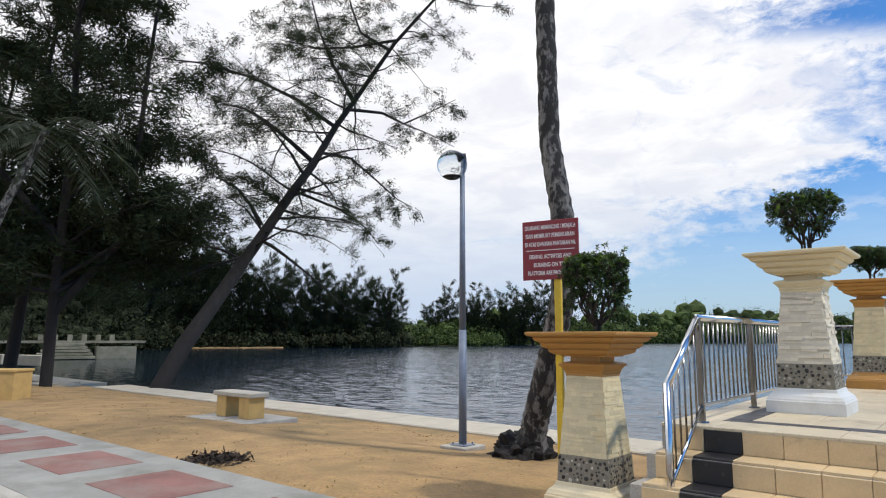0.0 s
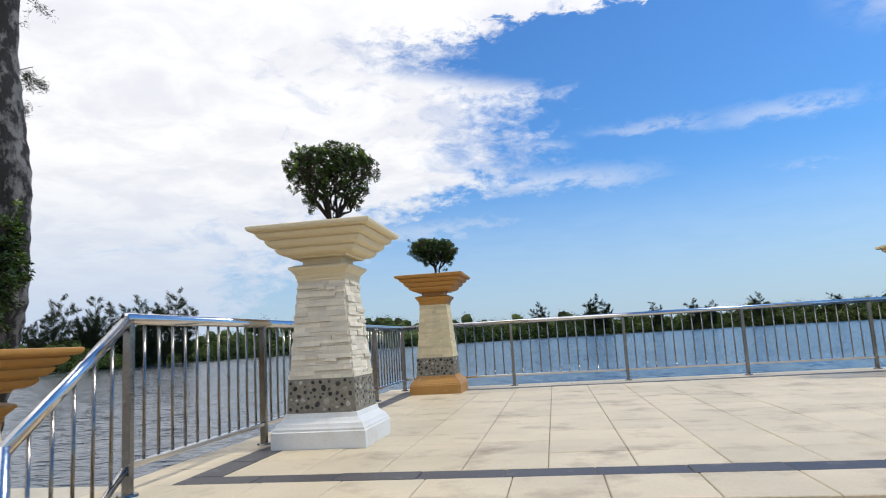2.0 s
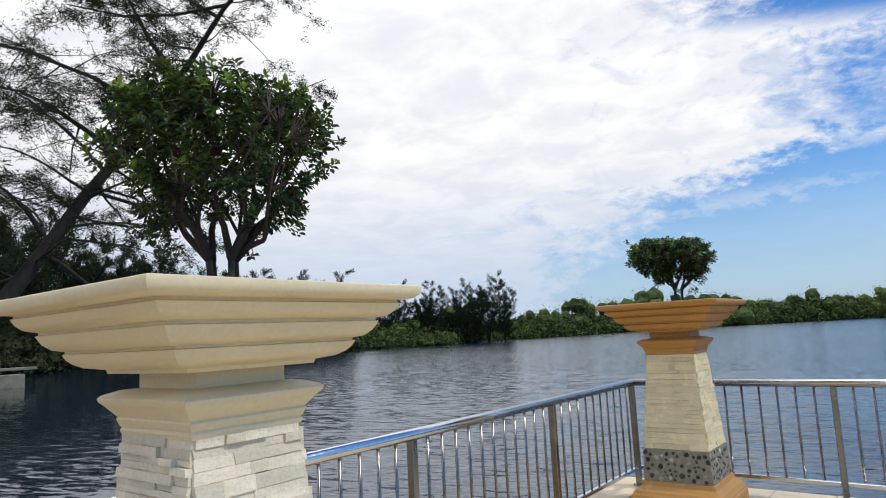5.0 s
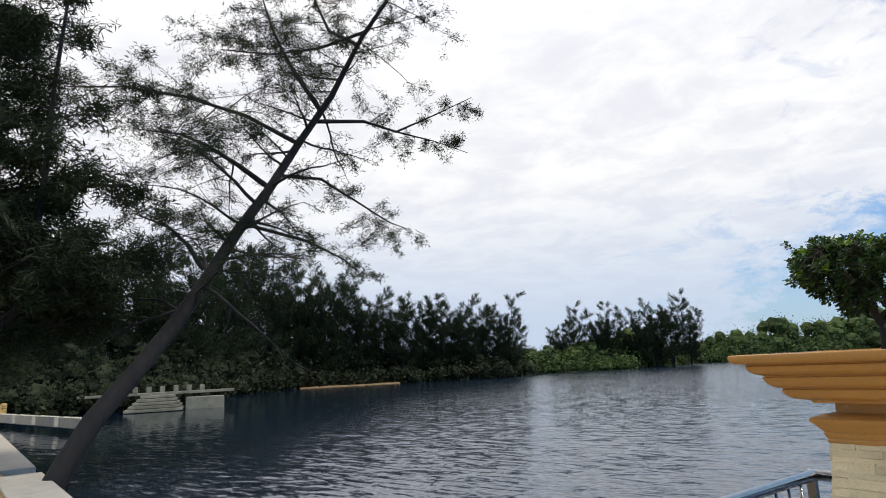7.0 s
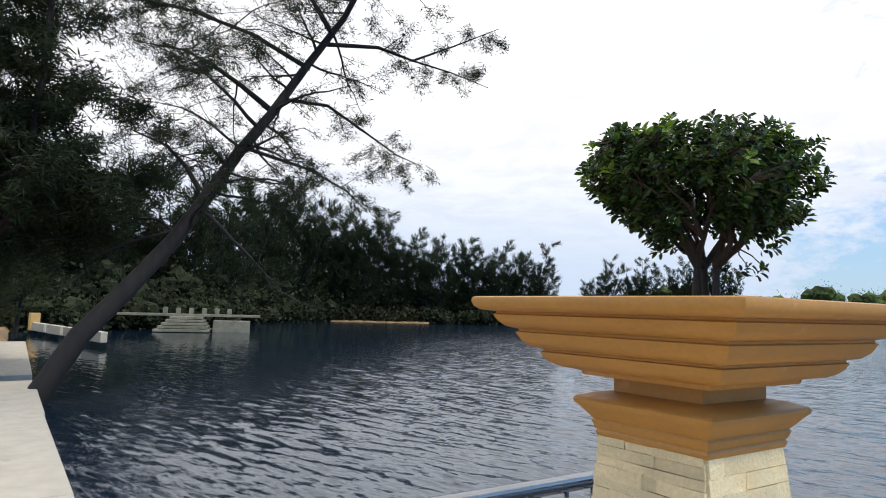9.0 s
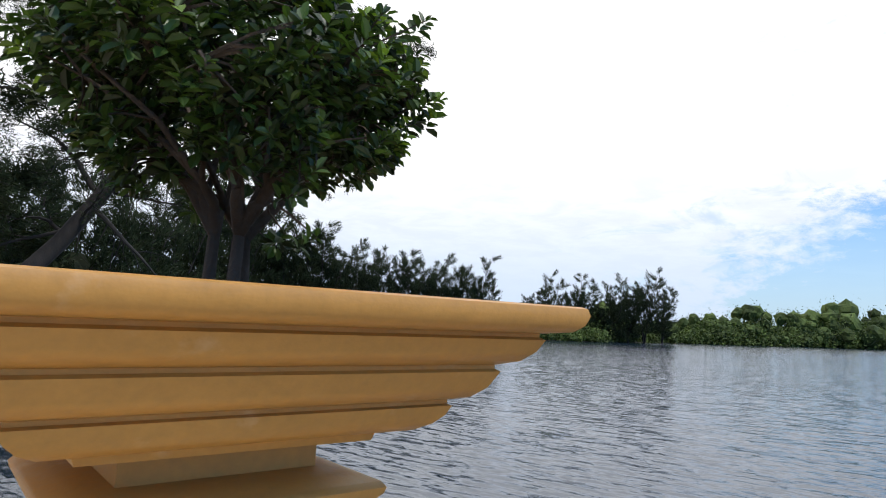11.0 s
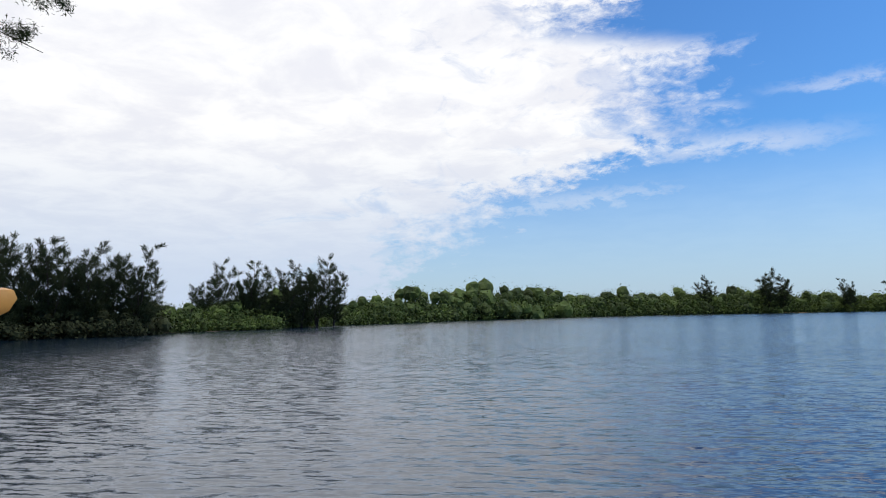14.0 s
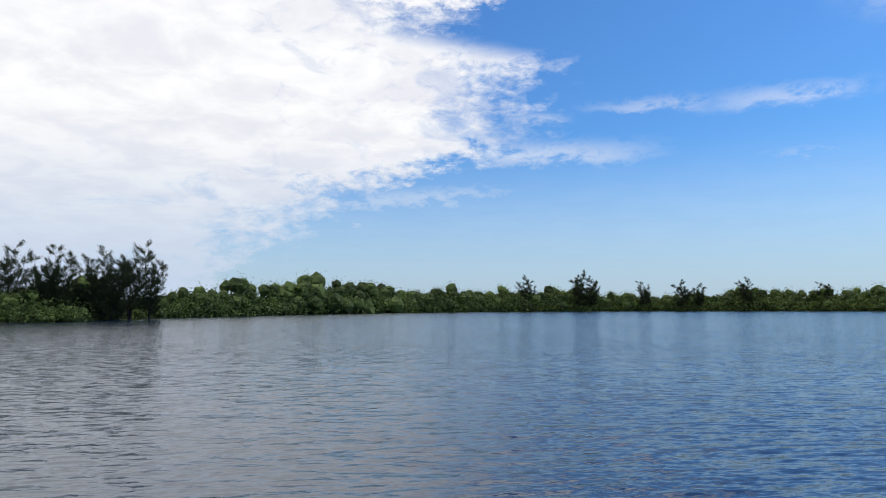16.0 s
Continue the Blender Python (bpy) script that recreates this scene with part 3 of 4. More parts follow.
def planter(m, paint, plinth_paint, stone, label, group, relief=1.0):
    root = thing("planter", m, label, "planter", group)
    tray = part("tray", square_profile(bmesh.new(), [(h, TOP + z) for h, z in TRAY], cap_top=False), paint, root, smooth=True)
    part("neck", square_profile(bmesh.new(), [(0.150, TOP - 0.29), (0.150, TOP - 0.215)]), paint, root)
    collar = part("collar", square_profile(bmesh.new(), [(h, TOP + z) for h, z in COLLAR]), paint, root, smooth=True)
    for turned in (tray, collar):
        turned.data.set_sharp_from_angle(angle=radians(38))
    part("soil", square_profile(bmesh.new(), [(0.3, TOP - 0.12), (0.386, TOP - 0.045)]), SOIL, root, "dark planting soil")
    lo, hi = 0.475, TOP - 0.405
    part("core", square_profile(bmesh.new(), [(0.228, lo), (0.168, hi)]), MORTAR, root)
    band = part("pebble_band", square_profile(bmesh.new(), [(0.258, 0.235), (0.246, lo)]), BAND, root, "grey mortar band set with dark pebbles")
    part("plinth", square_profile(bmesh.new(), PLINTH), plinth_paint, root)
    shapes = [stone_mesh("stone", stone) for _ in range(4)]
    for side in range(4):
        turn = face_frame(side)
        z = lo
        while z < hi - 0.006:
            tall = min(random.choice((0.020, 0.026, 0.032, 0.036, 0.044)), hi - z)
            if hi - z - tall < 0.015:
                tall = hi - z
            k = (z + tall / 2 - lo) / (hi - lo)
            half = 0.234 + (0.174 - 0.234) * k
            x = -half
            while x < half - 0.002:
                wide = random.choice((random.uniform(0.05, 0.10), random.uniform(0.10, 0.24), random.uniform(0.16, 0.32)))
                if half - x - wide < 0.05:
                    wide = half - x
                deep = relief * random.choice((0.0, 0.0, 0.002, 0.005, 0.008, 0.013, 0.018))
                at = turn @ pose(x + wide / 2, -(half + deep / 2 - 0.008), z + tall / 2, -4.4) @ Matrix.Diagonal((wide - 0.0006, 0.030 + deep, tall - 0.0006, 1))
                part("stone", random.choice(shapes), stone, root, at=at)
                x += wide
            z += tall
        spots = []
        for _ in range(400):
            if len(spots) >= 46:
                break
            size = random.uniform(0.018, 0.048)
            px, pz = random.uniform(-0.235, 0.235), random.uniform(0.255, lo - 0.015)
            if all((px - a) ** 2 + (pz - b) ** 2 > ((size + c) * 0.55) ** 2 for a, b, c in spots):
                spots.append((px, pz, size))
        for px, pz, size in spots:
            half = 0.258 - 0.012 * (pz - 0.235) / 0.24
            at = turn @ pose(px, -half + 0.001, pz, 0, random.uniform(0, 180), 0) @ Matrix.Diagonal((size * random.uniform(0.7, 1.3), 0.012, size, 1))
            part("pebble", PEBBLES[3 if random.random() < 0.2 else random.randrange(3)], PEBBLE, band, at=at)
    return root


P1, P2, P3, P4 = (-1.93, -1.36, -0.81), (-0.46, 0.46, 0.0), (-0.385, 4.59, 0.0), (5.96, 4.62, 0.0)
CREAM_PLANTER = planter(pose(*P2), CREAM, WHITE, STONE_CREAM, "cream pedestal planter clad in split stone on the platform", "pedestal planters", 0.85)
copy_thing(CREAM_PLANTER, pose(*P4, 0, 0, 90))
TAN_PLANTER = planter(pose(*P3), TAN, TAN, STONE_TAN, "brown and yellow stone-clad planter at the railing corner", "pedestal planters", 0.35)
low = copy_thing(TAN_PLANTER, pose(*P1, 0, 0, 0))
for piece in low.children:
    if piece.name.startswith("plinth"):
        piece.data = piece.data.copy()
        piece.data.materials[0] = CREAM
tagged(low, "brown and yellow stone planter on sand beside the steps")


def shrub(m, wide, tall, bare, tufts, leaf, label, seed, taper=0.62, stems=3, lean=0.0):
    """A clipped shrub: stems that fork from the soil into twigs, each twig ending in a whorl of oval leaves; flat-topped, thinner below."""
    rng = random.Random(seed)
    np.random.seed(seed)
    root = thing("shrub", m, label, "shrub", "clipped shrubs")

    def reach(h, a):
        side = wide / 2 * (taper + (1 - taper) * min(1.0, h * 1.55) ** 0.8)
        if h > 0.70:
            side *= math.sqrt(max(0.0, 1 - 0.50 * ((h - 0.70) / 0.30) ** 2.4))
        return side * (0.93 + 0.15 * noise.noise(Vector((math.cos(a) * 1.9, math.sin(a) * 1.9, h * 2.4 + seed))))

    def inside(h, a, k):
        r = reach(h, a) * k
        return Vector((math.cos(a) * r + lean * (h - 0.4), math.sin(a) * r, bare + (tall - bare) * h))

    forks = []
    for i in range(stems):
        wood = Soup()
        a0 = 6.28 * i / stems + rng.uniform(-.5, .5)
        foot = Vector((math.cos(a0) * 0.022, math.sin(a0) * 0.022, -0.06))
        knee = Vector((math.cos(a0) * 0.05 * wide, math.sin(a0) * 0.05 * wide, bare * 0.75 + tall * 0.10))
        wood.tube([foot, foot.lerp(knee, 0.5) + Vector((rng.uniform(-.012, .012), rng.uniform(-.012, .012), 0)), knee], [0.014, 0.012, 0.010], 8)
        for j in range(4):
            a1 = a0 + rng.uniform(-1.1, 1.1)
            crook = inside(rng.uniform(0.15, 0.42), a1, rng.uniform(0.25, 0.62))
            wood.tube([knee, knee.lerp(crook, 0.5) + Vector((rng.uniform(-.02, .02), rng.uniform(-.02, .02), 0.012)), crook], [0.012, 0.010, 0.007], 6)
            for _ in range(3):
                a2 = a1 + rng.uniform(-0.9, 0.9)
                end = inside(rng.uniform(0.45, 0.85), a2, rng.uniform(0.3, 0.85))
                mid = crook.lerp(end, 0.5) + Vector((rng.uniform(-.03, .03), rng.uniform(-.03, .03), rng.uniform(-.01, .03)))
                wood.tube([crook, mid, end], [0.0065, 0.005, 0.003], 5)
                forks += [crook, mid, end]
        part("stem", wood.mesh("stem", STEM, True), STEM, root)
    sites = np.array([tuple(f) for f in forks])
    twigs = Soup()
    old, young = ([], [], []), ([], [], [])
    made = 0
    while made < tufts:
        h, a = rng.random() ** 0.62, rng.uniform(0, 6.28)
        k = rng.uniform(0.18, 1.0) ** 0.55
        p = inside(h, a, k)
        if h < 0.62 and noise.noise(p * 7.5 + Vector((seed * 3.1, 0, 0))) < 0.30 - 0.62 * h:
            continue
        made += 1
        start = Vector(sites[int(np.argmin(((sites - np.array(p)) ** 2).sum(1)))])
        sprig = rng.random() < 0.018 and h > 0.6
        tip = p + (p - Vector((0, 0, bare))).normalized() * rng.uniform(0.05, 0.11) if sprig else p
        twigs.tube([start, start.lerp(tip, 0.5) + Vector((rng.uniform(-.012, .012), rng.uniform(-.012, .012), 0.008)), tip], [0.003, 0.0022, 0.0012], 3)
        axis = (Vector((math.cos(a) * k, math.sin(a) * k, 0.25 + 0.9 * h)) + Vector((rng.gauss(0, .35), rng.gauss(0, .35), rng.gauss(0, .25)))).normalized()
        side = axis.orthogonal().normalized()
        other = axis.cross(side)
        fresh = rng.random() < (0.30 if h > 0.82 and k > 0.4 else 0.10 if h > 0.45 and k > 0.85 else 0.0)
        for i in range(13):
            b = i * 2.4 + rng.uniform(-.3, .3)
            down = (i / 13) * leaf * 1.5
            way = (side * math.cos(b) + other * math.sin(b)) * rng.uniform(0.7, 1.1) + axis * (0.75 - 0.06 * i)
            store = young if fresh and i < 8 else old
            store[0].append(tuple(tip - axis * down))
            store[1].append(tuple(way))
            store[2].append(leaf * rng.uniform(0.6, 1.2) * (0.75 if i < 3 else 1.0))
    part("twig_mass", twigs.mesh("twig_mass", STEM), STEM, root)["kind"] = "stuff"
    for name, store, mat, told in (("leaves", old, LEAF, ""), ("young_leaves", young, YOUNG_LEAF, "fresh yellow-green leaves")):
        green = Soup()
        ln = np.asarray(store[2])
        green.leaves(store[0], store[1], ln, ln * 0.25)
        part(name, green.mesh(name, mat), mat, root, told)["kind"] = "stuff"
    return root


SOIL_Z = TOP - 0.045
shrub(pose(P1[0] + 0.06, P1[1], P1[2] + SOIL_Z), 0.72, 0.79, 0.04, 700, 0.034, "tall boxy dark green shrub in the brown planter by the steps", 3, 0.88, 5)
shrub(pose(P2[0] + 0.05, P2[1], SOIL_Z), 0.80, 0.68, 0.10, 780, 0.027, "flat-topped clipped green shrub in the cream planter", 5, 0.40, 4)
shrub(pose(P3[0] + 0.045, P3[1] + 0.03, SOIL_Z), 0.75, 0.56, 0.12, 860, 0.030, "flat-topped clipped green shrub in the brown corner planter", 8, 0.34, 3, -0.10)
shrub(pose(P4[0], P4[1], SOIL_Z), 0.76, 0.68, 0.06, 460, 0.036, "bushy dark green shrub in the far cream planter", 9, 0.62, 4)

# ---- railings ----


def railing(p, q, posts, name_label, group, end_posts=(True, True)):
    """A steel railing along one line: top tube, bottom rail, posts on round feet, thin balusters."""
    p, q = Vector(p), Vector(q)
    way = (q - p).normalized()
    turn = math.degrees(math.atan2(way.y, way.x))
    root = thing("railing", pose(p.x, p.y, 0, 0, 0, turn), name_label, "railing", group)
    length = (q - p).length
    part("top_rail", rod(bmesh.new(), (-0.03, 0, 0.905), (length + 0.03, 0, 0.905), 0.031, sides=16), STEEL, root, smooth=True)
    stops = sorted(posts)
    for a in stops:
        bm = boxed(a - 0.02, a + 0.02, -0.024, 0.024, 0.0, 0.882, 0.004)
        post = part("post", bm, STEEL_DULL, root)
        part("foot", rod(bmesh.new(), (a, 0, 0.0), (a, 0, 0.012), 0.055, 0.05, sides=16), STEEL_DULL, post)
    ends = stops if stops[0] == 0.0 else [0.0] + stops
    for a, b in zip(ends, ends[1:]):
        part("bottom_rail", boxed(a + 0.02, b - 0.02, -0.018, 0.018, 0.135, 0.165, 0.004), STEEL, root)
        count = max(2, round((b - a) / 0.135))
        for i in range(1, count):
            x = a + (b - a) * i / count
            part("baluster", rod(bmesh.new(), (x, 0, 0.16), (x, 0, 0.885), 0.009, sides=8), STEEL_DULL, root, smooth=True)
    return root


RAIL_X, RAIL_Y = -1.0, 5.17
railing((RAIL_X, -1.17, 0), (RAIL_X, RAIL_Y, 0), [0.0, 1.60, 3.18, 4.76, 6.30], "stainless steel railing with thin balusters along the water side", "platform railings")
railing((RAIL_X, RAIL_Y, 0), (5.9, RAIL_Y, 0), [1.60, 3.18, 4.76, 6.36, 6.86], "stainless steel railing with thin balusters facing the open lake", "platform railings")


def stair_rail():
    root = thing("stair_railing", pose(RAIL_X, -1.17, 0), "sloping stainless steel handrail with thin balusters beside the steps", "railing", "platform railings")
    run, drop = -0.78, 0.55
    part("handrail", rod(bmesh.new(), (0, 0.0, 0.905), (0, run, 0.905 - drop), 0.031, sides=16), STEEL, root, smooth=True)
    part("newel_post", rod(bmesh.new(), (0, run, -0.80), (0, run, 0.905 - drop + 0.022), 0.030, sides=16), STEEL, root, smooth=True)
    part("lower_rail", rod(bmesh.new(), (0, 0, 0.15), (0, run, 0.15 - drop), 0.019, sides=12), STEEL, root, smooth=True)
    for i in range(1, 6):
        k = i / 6
        part("baluster", rod(bmesh.new(), (0, run * k, 0.16 - drop * k), (0, run * k, 0.885 - drop * k), 0.009, sides=8), STEEL_DULL, root, smooth=True)


stair_rail()

# ---- lamp, sign, bench, bin ----


def lamp_post():
    root = thing("street_lamp", pose(-5.08, 0.64, -0.86), "grey steel lamp post with a clear round globe", "lamp")
    part("base_plate", boxed(-0.24, 0.24, -0.24, 0.24, -0.05, 0.03, 0.01), CONCRETE, root)
    fl = part("flange", boxed(-0.13, 0.13, -0.13, 0.13, 0.03, 0.045, 0.004), GALVANISED, root)
    for sx in (-1, 1):
        for sy in (-1, 1):
            part("bolt", rod(bmesh.new(), (sx * .1, sy * .1, 0.04), (sx * .1, sy * .1, 0.075), 0.012, sides=6), GALVANISED, fl)
    part("lower_pole", rod(bmesh.new(), (0, 0, 0.03), (0, 0, 1.7), 0.058, sides=20), GALVANISED, root, smooth=True)
    part("upper_pole", rod(bmesh.new(), (0, 0, 1.68), (0, 0, 4.33), 0.050, 0.036, sides=20), GALVANISED, root, smooth=True)
    bm = rod(bmesh.new(), (0.05, 0.035, 4.37), (-0.07, -0.05, 4.35), 0.05, 0.075, sides=16)
    part("lamp_cap", bm, DARK_PLASTIC, root, "black plastic lamp fitting", True)
    glass = bpy.data.materials.new("globe_glass")
    glass.use_nodes = True
    p = glass.node_tree.nodes["Principled BSDF"]
    p.inputs["Base Color"].default_value = (0.84, 0.87, 0.88, 1)
    p.inputs["Transmission Weight"].default_value = 1.0
    p.inputs["Roughness"].default_value, p.inputs["IOR"].default_value = 0.08, 1.16
    bm = bmesh.new()
    bmesh.ops.create_uvsphere(bm, u_segments=32, v_segments=20, radius=0.235, matrix=Matrix.Translation((-0.13, -0.09, 4.24)))
    part("globe", bm, glass, root, "clear weathered acrylic globe", True)
    bm = bmesh.new()
    bmesh.ops.create_uvsphere(bm, u_segments=24, v_segments=14, radius=0.228, matrix=Matrix.Translation((-0.13, -0.09, 4.24)))
    bmesh.ops.delete(bm, geom=[v for v in bm.verts if v.co.z > 4.24 - 0.175], context="VERTS")
    part("globe_bowl", bm, DARK_PLASTIC, root, "dark lower bowl of the globe", True)


lamp_post()


def lettering(text, size, at, parent):
    cu = bpy.data.curves.new("lettering", "FONT")
    cu.body, cu.size, cu.align_x, cu.align_y, cu.extrude = text, size, "CENTER", "CENTER", 0.0008
    cu.space_character, cu.offset = 1.02, 0.0016
    tmp = new("lettering", cu)
    bpy.context.view_layer.update()
    me = bpy.data.meshes.new_from_object(tmp.evaluated_get(bpy.context.evaluated_depsgraph_get()))
    bpy.data.objects.remove(tmp)
    me.materials.clear()
    me.materials.append(LETTER)
    return part("lettering", me, LETTER, parent, "pale painted lettering", at=at)


def warning_sign():
    root = thing("warning_sign", pose(-2.53, -1.08, -0.86, 0, 0, 9), "red warning sign with pale lettering on a yellow post", "sign")
    part("post", boxed(0.03, 0.10, 0.012, 0.07, -0.15, 2.75, 0.004), YELLOW, root, "yellow painted square post")
    part("foot", boxed(-0.09, 0.22, -0.10, 0.19, -0.2, 0.02, 0.02), CONCRETE, root)
    board = part("board", boxed(-0.315, 0.315, -0.008, 0.010, 2.195, 2.83, 0.003), RED, root, "red painted board")
    lines = (("DILARANG MEMANCING / MENJALA", 0.052, 2.755, 0.70), ("DAN MEMBUAT PEMBAKARAN", 0.052, 2.665, 0.80), ("DI ATAS KAWASAN PANTARAN INI.", 0.052, 2.575, 0.70),
             ("FISHING ACTIVITIES AND", 0.050, 2.44, 0.86), ("BURNING ON THIS", 0.050, 2.352, 0.9), ("PLATFORM ARE PROHIBITED", 0.050, 2.265, 0.82))
    for text, size, z, squeeze in lines:
        lettering(text, size * 1.22, pose(0, -0.0095, z, 90) @ Matrix.Diagonal((squeeze * 0.78, 1.0, 1, 1)), board)
    part("rule", boxed(-0.27, 0.27, -0.0105, -0.007, 2.506, 2.514), LETTER, board, "pale painted line")


warning_sign()


def bench():
    root = thing("bench", pose(-10.45, 0.40, -0.90, 0, 0, 0), "ochre concrete bench on two block legs and a slab", "bench")
    part("slab", boxed(-0.95, 0.95, -0.66, 0.66, -0.15, 0.075, 0.015), CONCRETE, root)
    part("seat", boxed(-0.68, 0.62, -0.22, 0.22, 0.475, 0.565, 0.015), PALE_CONCRETE, root, "pale concrete seat")
    for x in (-0.42, 0.36):
        part("leg", boxed(x - 0.17, x + 0.17, -0.18, 0.18, 0.07, 0.478, 0.012), BENCH, root)


bench()


def litter_box():
    root = thing("litter_box", pose(-18.3, -1.35, -0.95, 0, 0, 40), "ochre concrete litter box on a low slab", "bin")
    part("slab", boxed(-0.62, 0.62, -0.5, 0.5, -0.1, 0.05, 0.01), CONCRETE, root)
    part("body", boxed(-0.44, 0.44, -0.36, 0.36, 0.05, 0.82, 0.015), BENCH, root)
    part("rim", boxed(-0.47, 0.47, -0.39, 0.39, 0.80, 0.86, 0.01), BENCH, root)
    part("slot", boxed(-0.30, -0.16, -0.366, -0.355, 0.35, 0.72), DARK_PLASTIC, root, "dark stencilled mark")


litter_box()


def debris_heap():
    """Dark leaf litter in a shallow patch beside the promenade."""
    rng = random.Random(4)
    np.random.seed(4)
    s = Soup()
    c = [(rng.gauss(0, 0.20), rng.gauss(0, 0.15), rng.uniform(0.0, 0.025)) for _ in range(700)]
    s.blades(c, [(rng.uniform(-1, 1), rng.uniform(-1, 1), rng.uniform(-.2, .5)) for _ in c], [rng.uniform(0.04, 0.13) for _ in c], [rng.uniform(0.012, 0.03) for _ in c], 0.3)
    ob = new("leaf_litter", s.mesh("leaf_litter", SOIL))
    ob.matrix_basis = pose(-6.75, -2.30, -0.84)
    tagged(ob, "dark heap of dead leaves beside the promenade", "leaf litter", kind="stuff")


debris_heap()


def dry_tufts():
    """Short dry grass and bits of straw over the sand, in loose patches."""
    rng = random.Random(6)
    np.random.seed(6)
    s = Soup()
    c, w = [], []
    while len(c) < 4500:
        x, y = rng.uniform(-22, -1.5), rng.uniform(-2.70, 2.2)
        if rng.random() > 0.35 + 1.1 * noise.noise(Vector((x * 0.9, y * 0.9, 7))):
            continue
        if -1.35 < x or (x > -2.4 and -1.8 < y < -0.9):
            continue
        for _ in range(4):
            c.append((x + rng.gauss(0, 0.03), y + rng.gauss(0, 0.03), ground_height(x, y) - 0.008))
            w.append((rng.uniform(-1, 1), rng.uniform(-1, 1), rng.uniform(0.05, 0.4)))
    s.blades(c, w, [rng.uniform(0.02, 0.06) for _ in c], [rng.uniform(0.003, 0.007) for _ in c], 0.0)
    tagged(new("dry_grass", s.mesh("dry_grass", STRAW)), "short dry straw-coloured grass scattered over the sand", "grass", kind="stuff")


dry_tufts()

# ---- trees ----


def bend(rng, p, way, length, count, wander, lift=0.0):
    pts, d = [Vector(p)], Vector(way).normalized()
    for _ in range(count):
        d = (d + Vector((rng.uniform(-1, 1), rng.uniform(-1, 1), rng.uniform(-1, 1))) * wander + Vector((0, 0, lift))).normalized()
        pts.append(pts[-1] + d * (length / count))
    return pts


def along(pts, k):
    k = min(0.999, max(0, k)) * (len(pts) - 1)
    i = int(k)
    return pts[i].lerp(pts[i + 1], k - i), (pts[i + 1] - pts[i]).normalized()


def needle_tufts(soup, spots, per, length, width, spread):
    """Drooping needle sprays round the tips of twigs."""
    s = np.repeat(np.asarray(spots, float), per, axis=0)
    s = s + np.random.normal(scale=spread, size=s.shape)
    w = np.random.normal(size=s.shape) * (0.8, 0.8, 0.55) + (0, 0, -0.25)
    ln = np.random.uniform(0.5, 1.3, len(s)) * length
    soup.blades(s, w, ln, ln * width, 0.0)


def limbs(rng, wood, tips, trunk, radii, lo, hi, count, reach, droop, sub=7, rise=(-0.15, 0.55)):
    """Branches with twigs on a trunk; the twigs' points go to tips."""
    for i in range(count):
        k = lo + (hi - lo) * (i + rng.random()) / count
        p, d = along(trunk, k)
        a = rng.uniform(0, 6.28)
        out = Vector((math.cos(a), math.sin(a), rng.uniform(*rise)))
        size = reach * (1.15 - 0.55 * (k - lo) / (hi - lo + 1e-6)) * rng.uniform(0.55, 1.25)
        br = bend(rng, p, out, size, 7, 0.17, droop)
        r0 = radii(k) * rng.uniform(0.26, 0.46)
        wood.tube(br, [r0 * (1 - 0.88 * j / 7) for j in range(8)], 5)
        for _ in range(sub):
            q, e = along(br, rng.uniform(0.18, 1.0))
            tw = bend(rng, q, e * 0.8 + Vector((rng.uniform(-1, 1), rng.uniform(-1, 1), rng.uniform(-.7, .7))), size * rng.uniform(0.16, 0.40), 3, 0.25, droop * 2)
            wood.tube(tw, [r0 * 0.30, r0 * 0.22, r0 * 0.15, r0 * 0.10], 3)
            for _ in range(max(1, round(6 * min(1.0, size / 1.5)))):
                tips.append(tuple(along(tw, rng.uniform(0.2, 1.0))[0]))


def casuarina(name, m, trunks, label, seed, reach, per, length, width, group="", droop=-0.02, lo=0.22, spread=0.16, sub=7, rise=(-0.15, 0.55)):
    rng = random.Random(seed)
    np.random.seed(seed)
    root = thing(name, m, label, "tree", group)
    wood, tips = Soup(), []
    for pts, r0, r1, n, *own in trunks:
        pts = [Vector(p) for p in pts]
        wood.tube(pts, [r0 + (r1 - r0) * i / (len(pts) - 1) for i in range(len(pts))], 10)
        limbs(rng, wood, tips, pts, lambda k: r0 + (r1 - r0) * k, lo, 0.98, n, own[0] if own else reach, droop, sub, rise)
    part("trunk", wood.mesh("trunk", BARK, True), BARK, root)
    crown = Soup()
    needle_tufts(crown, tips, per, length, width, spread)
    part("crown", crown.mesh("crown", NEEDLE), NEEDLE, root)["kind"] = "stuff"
    return root


LEANING = [(0, 0, -0.3), (0.0, 1.0, 1.5), (-0.4, 2.3, 3.0), (-0.7, 3.5, 4.5), (-0.4, 4.4, 6.0), (0.0, 5.2, 7.5), (0.2, 6.2, 9.0), (0.2, 7.4, 11.0), (0.6, 8.6, 13.0), (2.0, 9.2, 15.0), (3.7, 10.1, 17.0), (5.6, 11.3, 20.0)]
RIGHT_HIGH = [(0.2, 8.0, 12.0), (0.3, 10.2, 12.4), (0.2, 11.8, 12.3), (0.0, 13.9, 13.5), (-0.2, 16.4, 15.0)]
RIGHT_FORK = [(0.2, 11.8, 12.3), (0.5, 13.5, 12.1), (0.7, 15.2, 11.8)]
RIGHT_MID = [(0.1, 6.8, 9.7), (0.4, 8.2, 9.7), (0.5, 9.6, 9.0), (0.5, 11.1, 8.3), (0.4, 12.2, 8.1)]
RIGHT_LOW = [(0.0, 5.4, 7.8), (0.3, 7.7, 7.3), (0.4, 9.1, 6.7), (0.4, 10.0, 6.0)]
